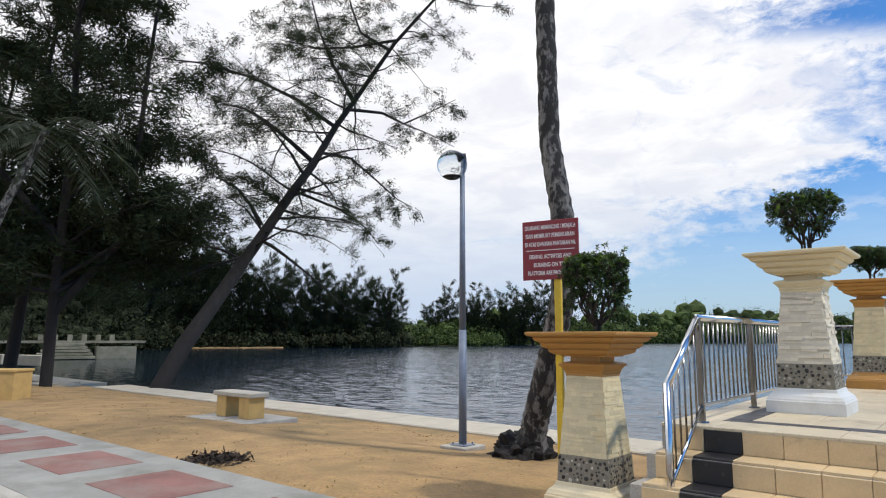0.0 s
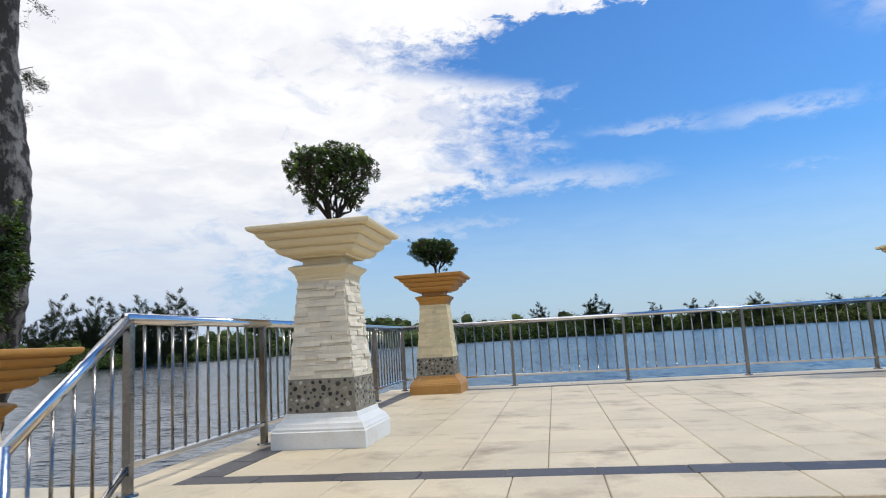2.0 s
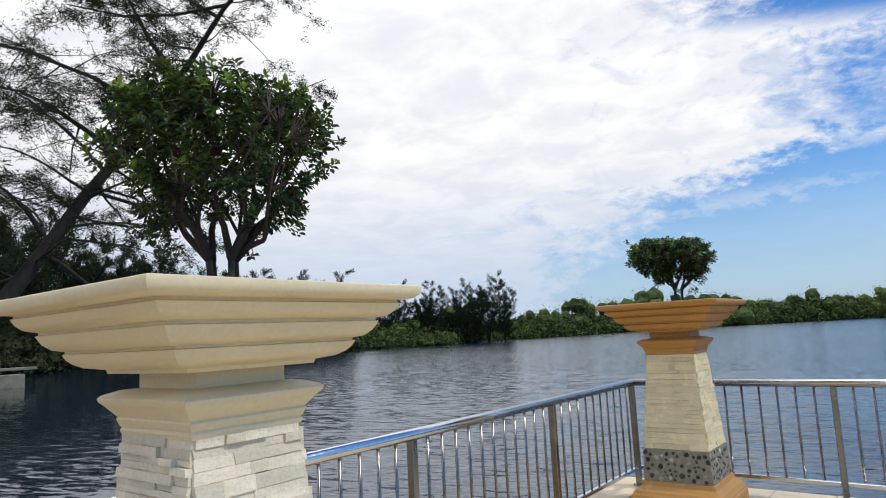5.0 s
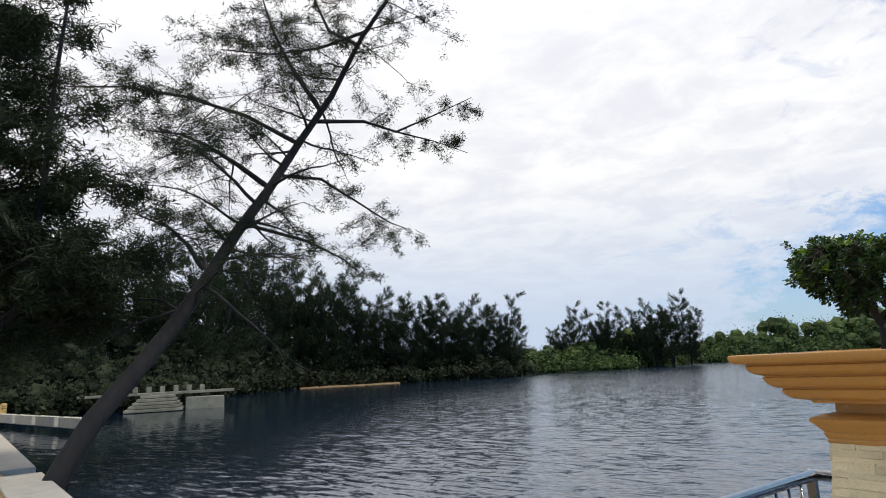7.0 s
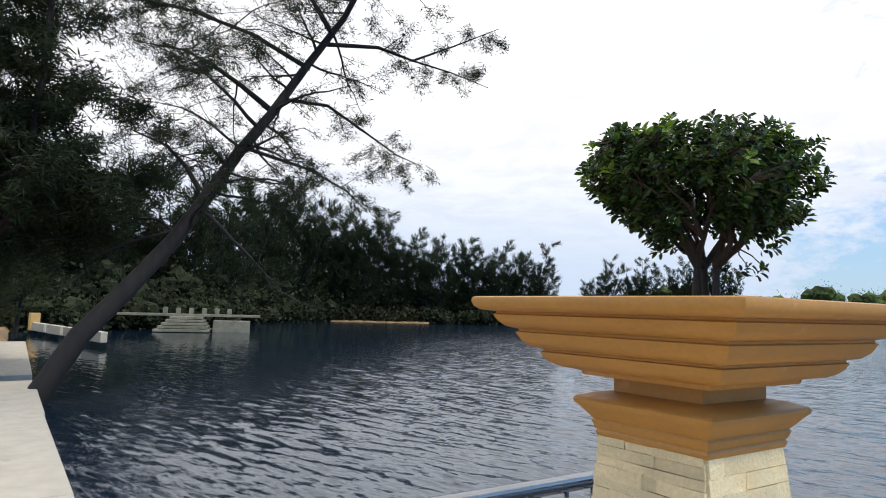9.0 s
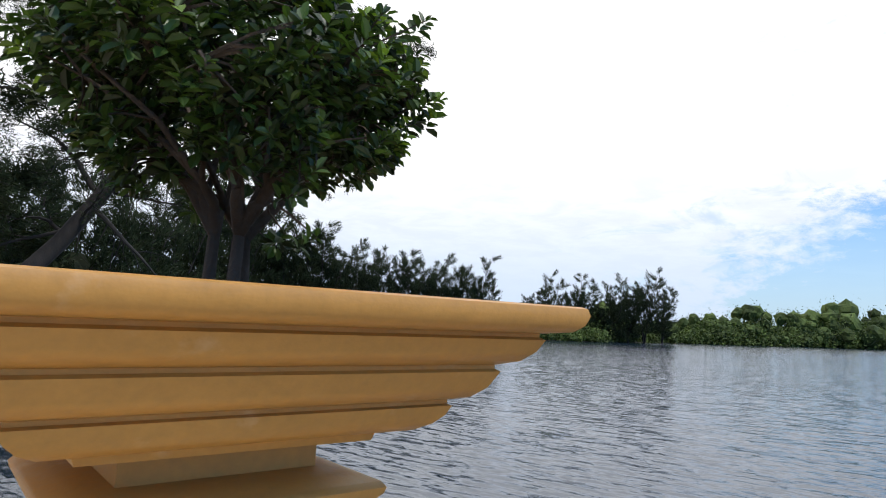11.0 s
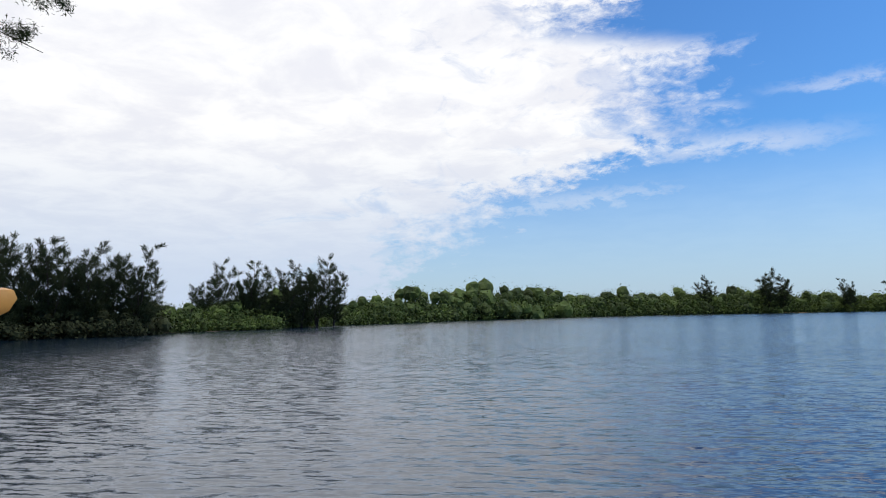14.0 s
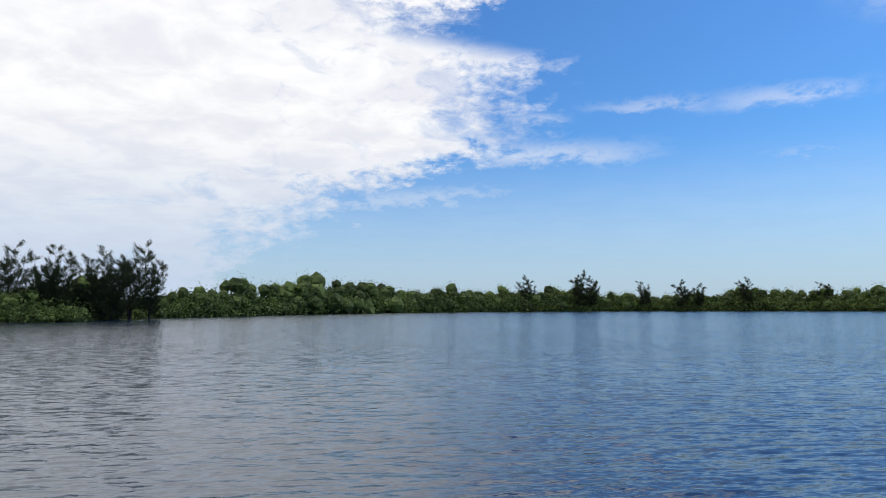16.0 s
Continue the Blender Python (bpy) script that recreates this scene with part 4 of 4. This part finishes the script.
RIGHT_TOP = [(3.8, 10.2, 17.2), (3.9, 12.4, 17.6), (4.0, 14.8, 18.4)]
LEFT_MID = [(0.15, 6.4, 9.1), (-0.3, 5.3, 10.0), (-0.5, 4.3, 10.6), (-0.6, 3.4, 10.9), (-0.8, 2.2, 10.9)]
LEFT_LOW = [(-0.4, 4.2, 6.2), (-0.5, 3.7, 7.0), (-0.6, 3.1, 7.6), (-0.8, 2.0, 8.0)]
LEFT_HIGH = [(0.45, 8.2, 12.4), (0.0, 7.3, 14.0), (-0.1, 6.6, 15.3), (-0.2, 6.0, 17.2)]
LEFT_TOP = [(1.85, 9.1, 14.7), (0.3, 8.7, 15.9), (0.2, 8.2, 17.0), (0.1, 7.6, 18.6)]
LEFT_FAR = [(0.2, 7.4, 11.0), (-0.3, 5.6, 11.9), (-0.6, 3.6, 12.3), (-0.8, 1.6, 12.3), (-1.0, 0.0, 12.0)]
LEFT_ARM = [(2.1, 9.3, 15.2), (0.3, 8.2, 15.0), (0.0, 6.4, 14.4), (-0.2, 4.6, 14.2)]
casuarina("casuarina_tree", pose(-20.8, 3.75, -1.0), [(LEANING, 0.33, 0.03, 40, 4.2), (RIGHT_HIGH, 0.085, 0.015, 10, 2.0), (RIGHT_FORK, 0.04, 0.012, 5, 1.4), (RIGHT_MID, 0.07, 0.012, 10, 2.1), (RIGHT_LOW, 0.07, 0.012, 9, 2.0), (RIGHT_TOP, 0.05, 0.012, 5, 1.4),
          (LEFT_MID, 0.11, 0.02, 22, 3.2), (LEFT_LOW, 0.10, 0.02, 16, 2.6), (LEFT_HIGH, 0.10, 0.02, 16, 2.8), (LEFT_TOP, 0.08, 0.02, 14, 2.6), (LEFT_ARM, 0.07, 0.02, 20, 3.2), (LEFT_FAR, 0.09, 0.02, 30, 3.0)],
          "leaning dark casuarina with sparse needles at the water's edge", 11, 2.0, 8, 0.165, 0.080, "shore casuarinas", lo=0.28, sub=9, spread=0.085, rise=(-0.6, 0.6))
UPRIGHT = [(0, 0, -0.3), (-0.2, 0.1, 2.5), (0.3, 0.0, 5.5), (0.1, 0.2, 9), (0.5, -0.1, 12.5), (0.4, 0.1, 16), (0.8, 0.2, 19)]
LIMB = [(0.2, 0, 5.0), (-1.2, -1.6, 7.4), (-2.5, -3.6, 9.5), (-3.6, -6.4, 11.0), (-4.6, -9.0, 11.8)]
BOUGH_A = [(0.1, 0, 3.2), (-0.5, 2.0, 4.4), (-0.8, 4.0, 4.8), (-1.0, 5.8, 4.5)]
BOUGH_B = [(0.2, 0, 4.6), (0.0, 2.2, 6.2), (-0.3, 4.2, 6.8), (-0.4, 5.4, 6.6)]
BOUGH_C = [(0.2, 0, 6.4), (0.3, 1.8, 8.2), (0.2, 3.4, 9.2), (0.1, 4.6, 9.4)]
BOUGH_D = [(0.0, 0, 3.6), (1.2, 1.6, 5.0), (1.8, 3.2, 5.4), (2.2, 4.4, 5.2)]
FORK = [(-0.2, 0.1, 2.5), (1.0, 1.6, 5.0), (1.2, 2.0, 8.5), (1.4, 2.1, 12), (1.6, 2.4, 16)]
casuarina("casuarina_tree", pose(-23.4, 1.3, -1.0), [(UPRIGHT, 0.20, 0.05, 66), (LIMB, 0.15, 0.03, 18), (BOUGH_A, 0.10, 0.03, 12, 2.2), (BOUGH_B, 0.10, 0.03, 12, 2.4), (BOUGH_C, 0.10, 0.03, 13, 2.4), (BOUGH_D, 0.09, 0.03, 13, 2.2), (FORK, 0.16, 0.04, 24, 2.6)], "upright dark casuarina with dense low boughs by the shore", 12, 3.7, 8, 0.30, 0.080, "shore casuarinas", lo=0.20, sub=11, spread=0.16)
STRAIGHT = [(0, 0, -0.3), (0.2, 0.3, 4), (-0.1, 0.5, 8), (0.3, 0.4, 12.5), (0.2, 0.9, 17)]
SHORE_TREE = casuarina("casuarina_tree", pose(-27.0, 1.2, -0.95), [(STRAIGHT, 0.24, 0.04, 60)], "dark dense casuarina with hanging boughs behind the shore", 13, 3.4, 6, 0.34, 0.075, "shore casuarinas", lo=0.20, sub=12, spread=0.20, droop=-0.05)
for x, y, turn, size in ((-31.5, 1.4, 310, 0.85), (-36.0, 0.5, 150, 0.7), (-39.5, -2.5, 200, 0.7), (-44.0, 1.5, 290, 0.75), (-51.0, 3.5, 30, 0.7), (-47, -6, 120, 0.7)):
    t = copy_thing(SHORE_TREE, pose(x, y, -0.9, 0, 0, turn))
    t.scale = (size, size, size)
def palm(name, m, trunk, r0, r1, label, fronds, seed, length=2.6):
    rng = random.Random(seed)
    np.random.seed(seed)
    root = thing(name, m, label, "palm tree")
    s = Soup()
    pts = [Vector(p) for p in trunk]
    fine, rad = [], []
    n = 90
    for i in range(n):
        k = i / (n - 1)
        p, _ = along(pts, k)
        fine.append(p)
        swell = 1 + 0.9 * max(0, 1 - k * 14) + (0.05 if i % 2 else -0.03) + rng.uniform(-.02, .02)
        rad.append((r0 + (r1 - r0) * k ** 0.7) * swell)
    s.tube(fine, rad, 18)
    part("trunk", s.mesh("trunk", PALM_BARK, True), PALM_BARK, root, "ringed grey palm trunk")
    bm = bmesh.new()
    bmesh.ops.create_icosphere(bm, subdivisions=4, radius=1.0)
    for v in bm.verts:
        v.co = Vector((v.co.x * 0.42, v.co.y * 0.42, max(-0.15, v.co.z * 0.36))) * (1 + 0.45 * noise.noise(v.co * 4.5) + 0.2 * noise.noise(v.co * 13))
    part("root_mound", bm, BARK, root, "dark fibrous root mound", at=pose(-0.08, 0.0, 0.05))
    for i in range(fronds):
        f = Soup()
        a = 6.28 * i / fronds + rng.uniform(-.2, .2)
        rise = rng.uniform(-0.3, 0.9)
        rib = bend(rng, pts[-1], (math.cos(a), math.sin(a), rise), length, 9, 0.03, -0.16)
        f.tube(rib, [0.022 - 0.002 * j for j in range(10)], 4)
        c, w = [], []
        for j in range(70):
            q, e = along(rib, 0.12 + 0.87 * j / 70)
            side = e.cross(Vector((0, 0, 1))).normalized() * (1 if j % 2 else -1)
            c.append(tuple(q))
            w.append(tuple(side + e * 0.6 + Vector((0, 0, -0.45 + rng.uniform(-.2, .1)))))
        f.blades(c, w, [length * 0.23 * rng.uniform(0.8, 1.1) for _ in c], [0.018] * len(c), 0.2)
        part("frond", f.mesh("frond", FROND), FROND, root)
    return root


palm("coconut_palm", pose(-4.0, 0.70, -0.95), [(0, 0, 0), (0.18, -0.06, 0.6), (0.50, -0.20, 1.4), (0.78, -0.32, 2.2), (0.84, -0.38, 3.2), (0.64, -0.34, 4.3), (0.60, -0.32, 6.2), (0.55, -0.2, 8.2), (0.6, 0.0, 10.5)], 0.20, 0.115, "tall coconut palm with a ringed trunk beside the sign", 13, 21)
palm("coconut_palm", pose(-21.6, -2.3, -0.9), [(0, 0, 0), (0.2, 0.6, 2.6), (0.4, 1.3, 5.4), (0.6, 2.2, 8.0)], 0.17, 0.11, "coconut palm among the dark shore trees", 16, 22, 3.2)

# ---- far bank ----


def polar(az, d):
    return -math.sin(radians(az)) * d, math.cos(radians(az)) * d


def bank_tree(seed, tall, label):
    """A feathery casuarina: a few slim stems with branches that sweep upwards in plumes."""
    rng = random.Random(seed)
    np.random.seed(seed)
    root = thing("casuarina_tree", pose(0, 0, 0), label, "tree", "far bank casuarinas")
    wood, c, w = Soup(), [], []
    for i in range(5):
        a = 6.28 * i / 5 + rng.uniform(-.5, .5)
        lean = rng.uniform(0.08, 0.30) * tall
        top = tall * (1.0 if i == 0 else rng.uniform(0.55, 0.93))
        stem = [Vector((math.cos(a) * lean * k ** 1.4, math.sin(a) * lean * k ** 1.4, -0.5 + (top + 0.5) * k)) + Vector((rng.uniform(-.15, .15), rng.uniform(-.15, .15), 0)) for k in (0, 0.25, 0.5, 0.75, 1.0)]
        wood.tube(stem, [tall * 0.010, tall * 0.008, tall * 0.006, tall * 0.004, 0.015], 6)
        for j in range(21):
            k = 0.06 + 0.92 * (j + rng.random()) / 21
            p, _ = along(stem, k)
            b = rng.uniform(0, 6.28)
            size = tall * 0.27 * (1.12 - 0.66 * k) * rng.uniform(0.6, 1.3)
            br = bend(rng, p, (math.cos(b), math.sin(b), rng.uniform(-0.1, 1.0)), size, 5, 0.20, 0.10)
            wood.tube(br, [0.045, 0.036, 0.028, 0.02, 0.014, 0.008], 3)
            for _ in range(22):
                q, e = along(br, rng.uniform(0.2, 1.0))
                for _ in range(5):
                    c.append((q.x + rng.gauss(0, 0.20), q.y + rng.gauss(0, 0.20), q.z + rng.gauss(0, 0.20)))
                    w.append((e.x + rng.gauss(0, .5), e.y + rng.gauss(0, .5), e.z + 0.25 + rng.gauss(0, .45)))
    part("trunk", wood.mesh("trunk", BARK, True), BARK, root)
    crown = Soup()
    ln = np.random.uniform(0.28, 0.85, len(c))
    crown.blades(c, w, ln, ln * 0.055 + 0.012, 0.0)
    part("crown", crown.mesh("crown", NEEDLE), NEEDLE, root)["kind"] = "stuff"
    return root


KINDS = [bank_tree(30 + i, 14.0, "tall dark casuarina with feathery crown on the far bank") for i in range(5)]
FAR_TREES = [(46.6, 141, 14.5), (48.3, 142, 12.8), (49.8, 140, 14.6), (51.2, 143, 14.8), (52.6, 141, 13.5), (54.0, 142, 15.2), (55.8, 140, 15.6), (57.3, 143, 17), (58.8, 141, 16),
             (60.3, 140, 18), (61.8, 139, 19.5), (63.2, 138, 20), (64.8, 138, 21), (66.4, 137, 22), (68.2, 130, 22.5), (70.0, 126, 23), (72.0, 118, 21), (74.0, 104, 19), (76.5, 98, 18), (79.0, 92, 17), (82, 86, 17), (85, 84, 17), (88.5, 84, 17),
             (41.2, 178, 15.5), (39.3, 179, 12), (38.2, 180, 16.2), (35.6, 184, 14), (34.4, 186, 16), (33.1, 188, 17.5), (31.7, 190, 14), (36.6, 184, 11), (42.6, 178, 10),
             (0.9, 424, 20), (-3.6, 430, 23), (-4.6, 430, 19), (-8.9, 440, 17), (-11.9, 440, 17), (-13.2, 440, 15), (-16.6, 440, 18), (-22.0, 440, 15), (-27.5, 440, 26), (-33.0, 440, 16)]
for i, (az, d, tall) in enumerate(FAR_TREES):
    x, y = polar(az, d)
    src = KINDS[i % 5]
    m = pose(x, y, -0.9, 0, 0, (i * 77) % 360)
    t = src if i < 5 else copy_thing(src, m)
    t.matrix_basis = m
    k = tall / (12.3 if az > 44 else 13.2)
    t.scale = (k, k, k)


def woods(name, mat, label, az0, az1, rows, seed, core=0.66):
    """A ragged belt of rounded crowns along the far bank, each a heap of lobes of small leaves."""
    rng = random.Random(seed)
    np.random.seed(seed)
    soup = Soup()
    az = az0
    while az > az1:
        d0 = bank_distance(az)
        step = math.degrees((3.0 if d0 < 200 else 4.4) / d0)
        for row, height in enumerate(rows(az)):
            d = d0 + 0.2 + row * 5 + rng.uniform(-0.5, 2.0)
            x, y = polar(az + rng.uniform(-.5, .5) * step, d)
            swell = 1 + 0.45 * noise.noise(Vector((x * 0.035, y * 0.035, row * 3.0)))
            tall = height * rng.uniform(1.12, 1.40) * swell
            leaf = 0.11 + d * 0.00062
            n = 820 if az > -34 else 180
            wide = max(2.4, tall * 0.55)
            lobes = []
            for _ in range(9):
                r = wide * rng.uniform(0.30, 0.55)
                dx, dy = rng.gauss(0, wide * .42), rng.gauss(0, wide * .42)
                lobes.append((dx, dy, max(r * 0.3, (tall - r) * rng.uniform(0.1, 0.85) * max(0.35, 1 - (dx * dx + dy * dy) / (wide * wide))), r))
            lobes = np.array(lobes)
            soup.clumps(lobes[:, :3] + (x, y, -0.95), lobes[:, 3] * core)
            lob = lobes[np.random.randint(0, 9, n)]
            u = np.random.normal(size=(n, 3))
            u /= np.linalg.norm(u, axis=1)[:, None]
            c = lob[:, :3] + u * lob[:, 3:4] * np.random.uniform(0.66, 1.08, (n, 1))
            fill = np.random.random(n) < 0.25
            c[fill] = np.random.normal(size=(fill.sum(), 3)) * (wide * 0.6, wide * 0.6, 0) + np.random.uniform(-0.4, 0.5 * tall, (fill.sum(), 1)) * (0, 0, 1)
            c[:, 2] = np.clip(c[:, 2], -0.4, tall * 1.05)
            c += (x, y, -0.95)
            size = np.where(fill, 2.2, 1.0) * leaf
            soup.blades(c, np.random.normal(size=(n, 3)), np.random.uniform(1.0, 2.0, n) * size, np.random.uniform(0.5, 0.9, n) * size, 0.0)
        az -= step
    tagged(new(name, soup.mesh(name, mat)), label, "woods", kind="stuff")


def scrub_rows(az):
    return (3.0, 6.0, 8.0, 9.5) if az > 60 else (2.6, 5.0, 6.5, 7.5)


def mangrove_rows(az):
    if az > 30:
        return (2.6, 5.5, 7.5, 9.0)
    if az > 22:
        return (3.0, 6.5, 9.5, 13.0)
    return (4.0, 9.0, 14.0, 18.0) if az > -4 else (3.6, 7.5, 11.5, 14.5)


woods("dark_scrub", SCRUB_LEAF, "dense dark casuarina scrub along the near reach of the bank", 90.0, 46.0, scrub_rows, 49, 0.62)
woods("far_woods", FAR_LEAF, "dense green mangrove and rounded crowns along the far bank", 46.0, -62.0, mangrove_rows, 50)


def bank_ledge(az0, az1, near, mat, label):
    """Low pale ledge of sand and stone at the water line of the far bank."""
    bm = bmesh.new()
    n = 24
    lower, upper, back = [], [], []
    for i in range(n + 1):
        az = az0 + (az1 - az0) * i / n
        d = bank_distance(az) - near + 0.5 * math.sin(i * 1.7)
        for store, dd, z in ((lower, d, WATER_Z - 0.3), (upper, d + 0.8, WATER_Z + 0.09 + 0.05 * math.sin(i * 2.3)), (back, d + 7, WATER_Z + 0.3)):
            x, y = polar(az, dd)
            store.append(bm.verts.new((x, y, z)))
    for i in range(n):
        bm.faces.new((lower[i], lower[i + 1], upper[i + 1], upper[i]))
        bm.faces.new((upper[i], upper[i + 1], back[i + 1], back[i]))
    tagged(part("bank_ledge", bm, mat), label, "bank", kind="structure")


SAND_LABEL, MUD_LABEL = "low pale sandy ledge at the far waterline", "low dark muddy ledge at the far waterline"
bank_ledge(56, 64.5, 5, GROUND, SAND_LABEL)
bank_ledge(30, 45, 1.5, MUD, MUD_LABEL)
bank_ledge(-4.5, -6.5, 2, GROUND, SAND_LABEL)


def landing():
    """Stone landing on the far side: stepped slabs, a wall and a row of short posts."""
    root = thing("landing_stage", pose(-67.5, 16.0, WATER_Z, 0, 0, 72), "pale stepped stone landing with short posts across the water", "landing stage")
    for i in range(5):
        part("step", boxed(-0.9 + 0.3 * i, 4.2 - 0.2 * i, -1.6 + 0.55 * i, 3.5, 0.05 + 0.30 * i, 0.30 + 0.30 * i, 0.02), SHADED_STONE, root)
    part("wall", boxed(4.4, 8.0, 0.6, 3.4, -0.4, 1.15, 0.03), SHADED_STONE, root)
    part("deck", boxed(-6.5, 9, 2.2, 3.6, 1.5, 1.75, 0.02), SHADED_STONE, root)
    for i in range(6):
        part("post", boxed(-0.6 + i * 1.25, -0.15 + i * 1.25, 2.5, 2.9, 1.74, 2.35, 0.04), SHADED_STONE, root)


landing()


def low_wall():
    root = thing("low_wall", pose(-52, 6.5, -0.95, 0, 0, 10), "low pale masonry wall on the grassy bank", "wall")
    for i in range(4):
        part("block", boxed(-9 + i * 4.6, -5.2 + i * 4.6, -0.2, 0.2, -0.1, 0.55, 0.03), PALE_CONCRETE, root)
    part("pillar", boxed(-9.6, -8.9, -0.35, 0.35, -0.1, 1.3, 0.03), BENCH, root)


low_wall()

# ---- tiles ----


def tile_mesh(name, w, d, h, mat):
    bm = boxed(-w / 2, w / 2, -d / 2, d / 2, -h, 0)
    top = [e for e in bm.edges if all(v.co.z > -1e-5 for v in e.verts)]
    bmesh.ops.bevel(bm, geom=top, offset=0.004, segments=1, affect="EDGES")
    return finish(name, bm, mat)


def lay(name, parent, mat, x0, x1, y0, y1, nx, ny, z, gap=0.005, uneven=0.0015):
    w, d = (x1 - x0) / nx, (y1 - y0) / ny
    me = tile_mesh(name, w - gap, d - gap, 0.024, mat)
    for i in range(nx):
        for j in range(ny):
            part(name, me, mat, parent, at=pose(x0 + w * (i + .5), y0 + d * (j + .5), z + random.uniform(-uneven, uneven), random.uniform(-.12, .12), random.uniform(-.12, .12)))


def build_tiles():
    bm = boxed(X0 + 0.004, X1 - 0.004, Y0 + 0.004, Y1 - 0.004, -0.0295, -0.008)
    part("grout_bed", bm, GROUT, PLATFORM)
    s = 0.20
    bx0, bx1, by0, by1 = -0.92, 6.40, -0.92, 4.86
    lay("tile", PLATFORM, TILE, bx0 + s, bx1 - s, by0 + s, by1 - s, 15, 12, 0.0)
    lay("border_tile", PLATFORM, BORDER, bx0, bx1, by0, by0 + s, 16, 1, 0.0)
    lay("border_tile", PLATFORM, BORDER, bx0, bx1, by1 - s, by1, 16, 1, 0.0)
    lay("border_tile", PLATFORM, BORDER, bx0, bx0 + s, by0 + s, by1 - s, 1, 12, 0.0)
    lay("border_tile", PLATFORM, BORDER, bx1 - s, bx1, by0 + s, by1 - s, 1, 12, 0.0)
    lay("edge_tile", PLATFORM, TILE, X0, X1, Y0 - 0.02, by0, 18, 1, 0.0)
    lay("edge_tile", PLATFORM, TILE, X0, X1, by1, Y1, 18, 1, 0.0)
    lay("edge_tile", PLATFORM, TILE, X0, bx0, by0, by1, 1, 13, 0.0)
    lay("edge_tile", PLATFORM, TILE, bx1, X1, by0, by1, 1, 13, 0.0)
    # steps: risers and treads
    riser = tile_mesh("riser_tile", 0.30 - 0.004, 0.176, 0.02, STEP_TILE)
    black = tile_mesh("black_tile", 0.30 - 0.004, 0.176, 0.02, BLACK_TILE)
    tread = tile_mesh("tread_tile", 0.30 - 0.004, 0.285, 0.02, STEP_TILE)
    black_tread = tile_mesh("black_tile", 0.30 - 0.004, 0.285, 0.02, BLACK_TILE)
    for i in range(4):
        y, z = Y0 - 0.30 * i, -0.2 * i
        for j in range(26):
            x = X0 + 0.21 + 0.30 * j
            dark = j == 1
            part("riser_tile", black if dark else riser, STEP_TILE, STEPS, at=pose(x, y - 0.018, z - 0.112, 90))
            if i:
                part("tread_tile", black_tread if dark else tread, STEP_TILE, STEPS, at=pose(x, y + 0.145, z + 0.0, 0))


build_tiles()


def build_pavers():
    me = tile_mesh("paver", 1.27, 0.95, 0.02, PAVER)
    for i in range(14):
        part("paver", me, PAVER, PAVEMENT, at=pose(-7.75 + 1.98 * (i - 7), -3.57, -0.793))


build_pavers()
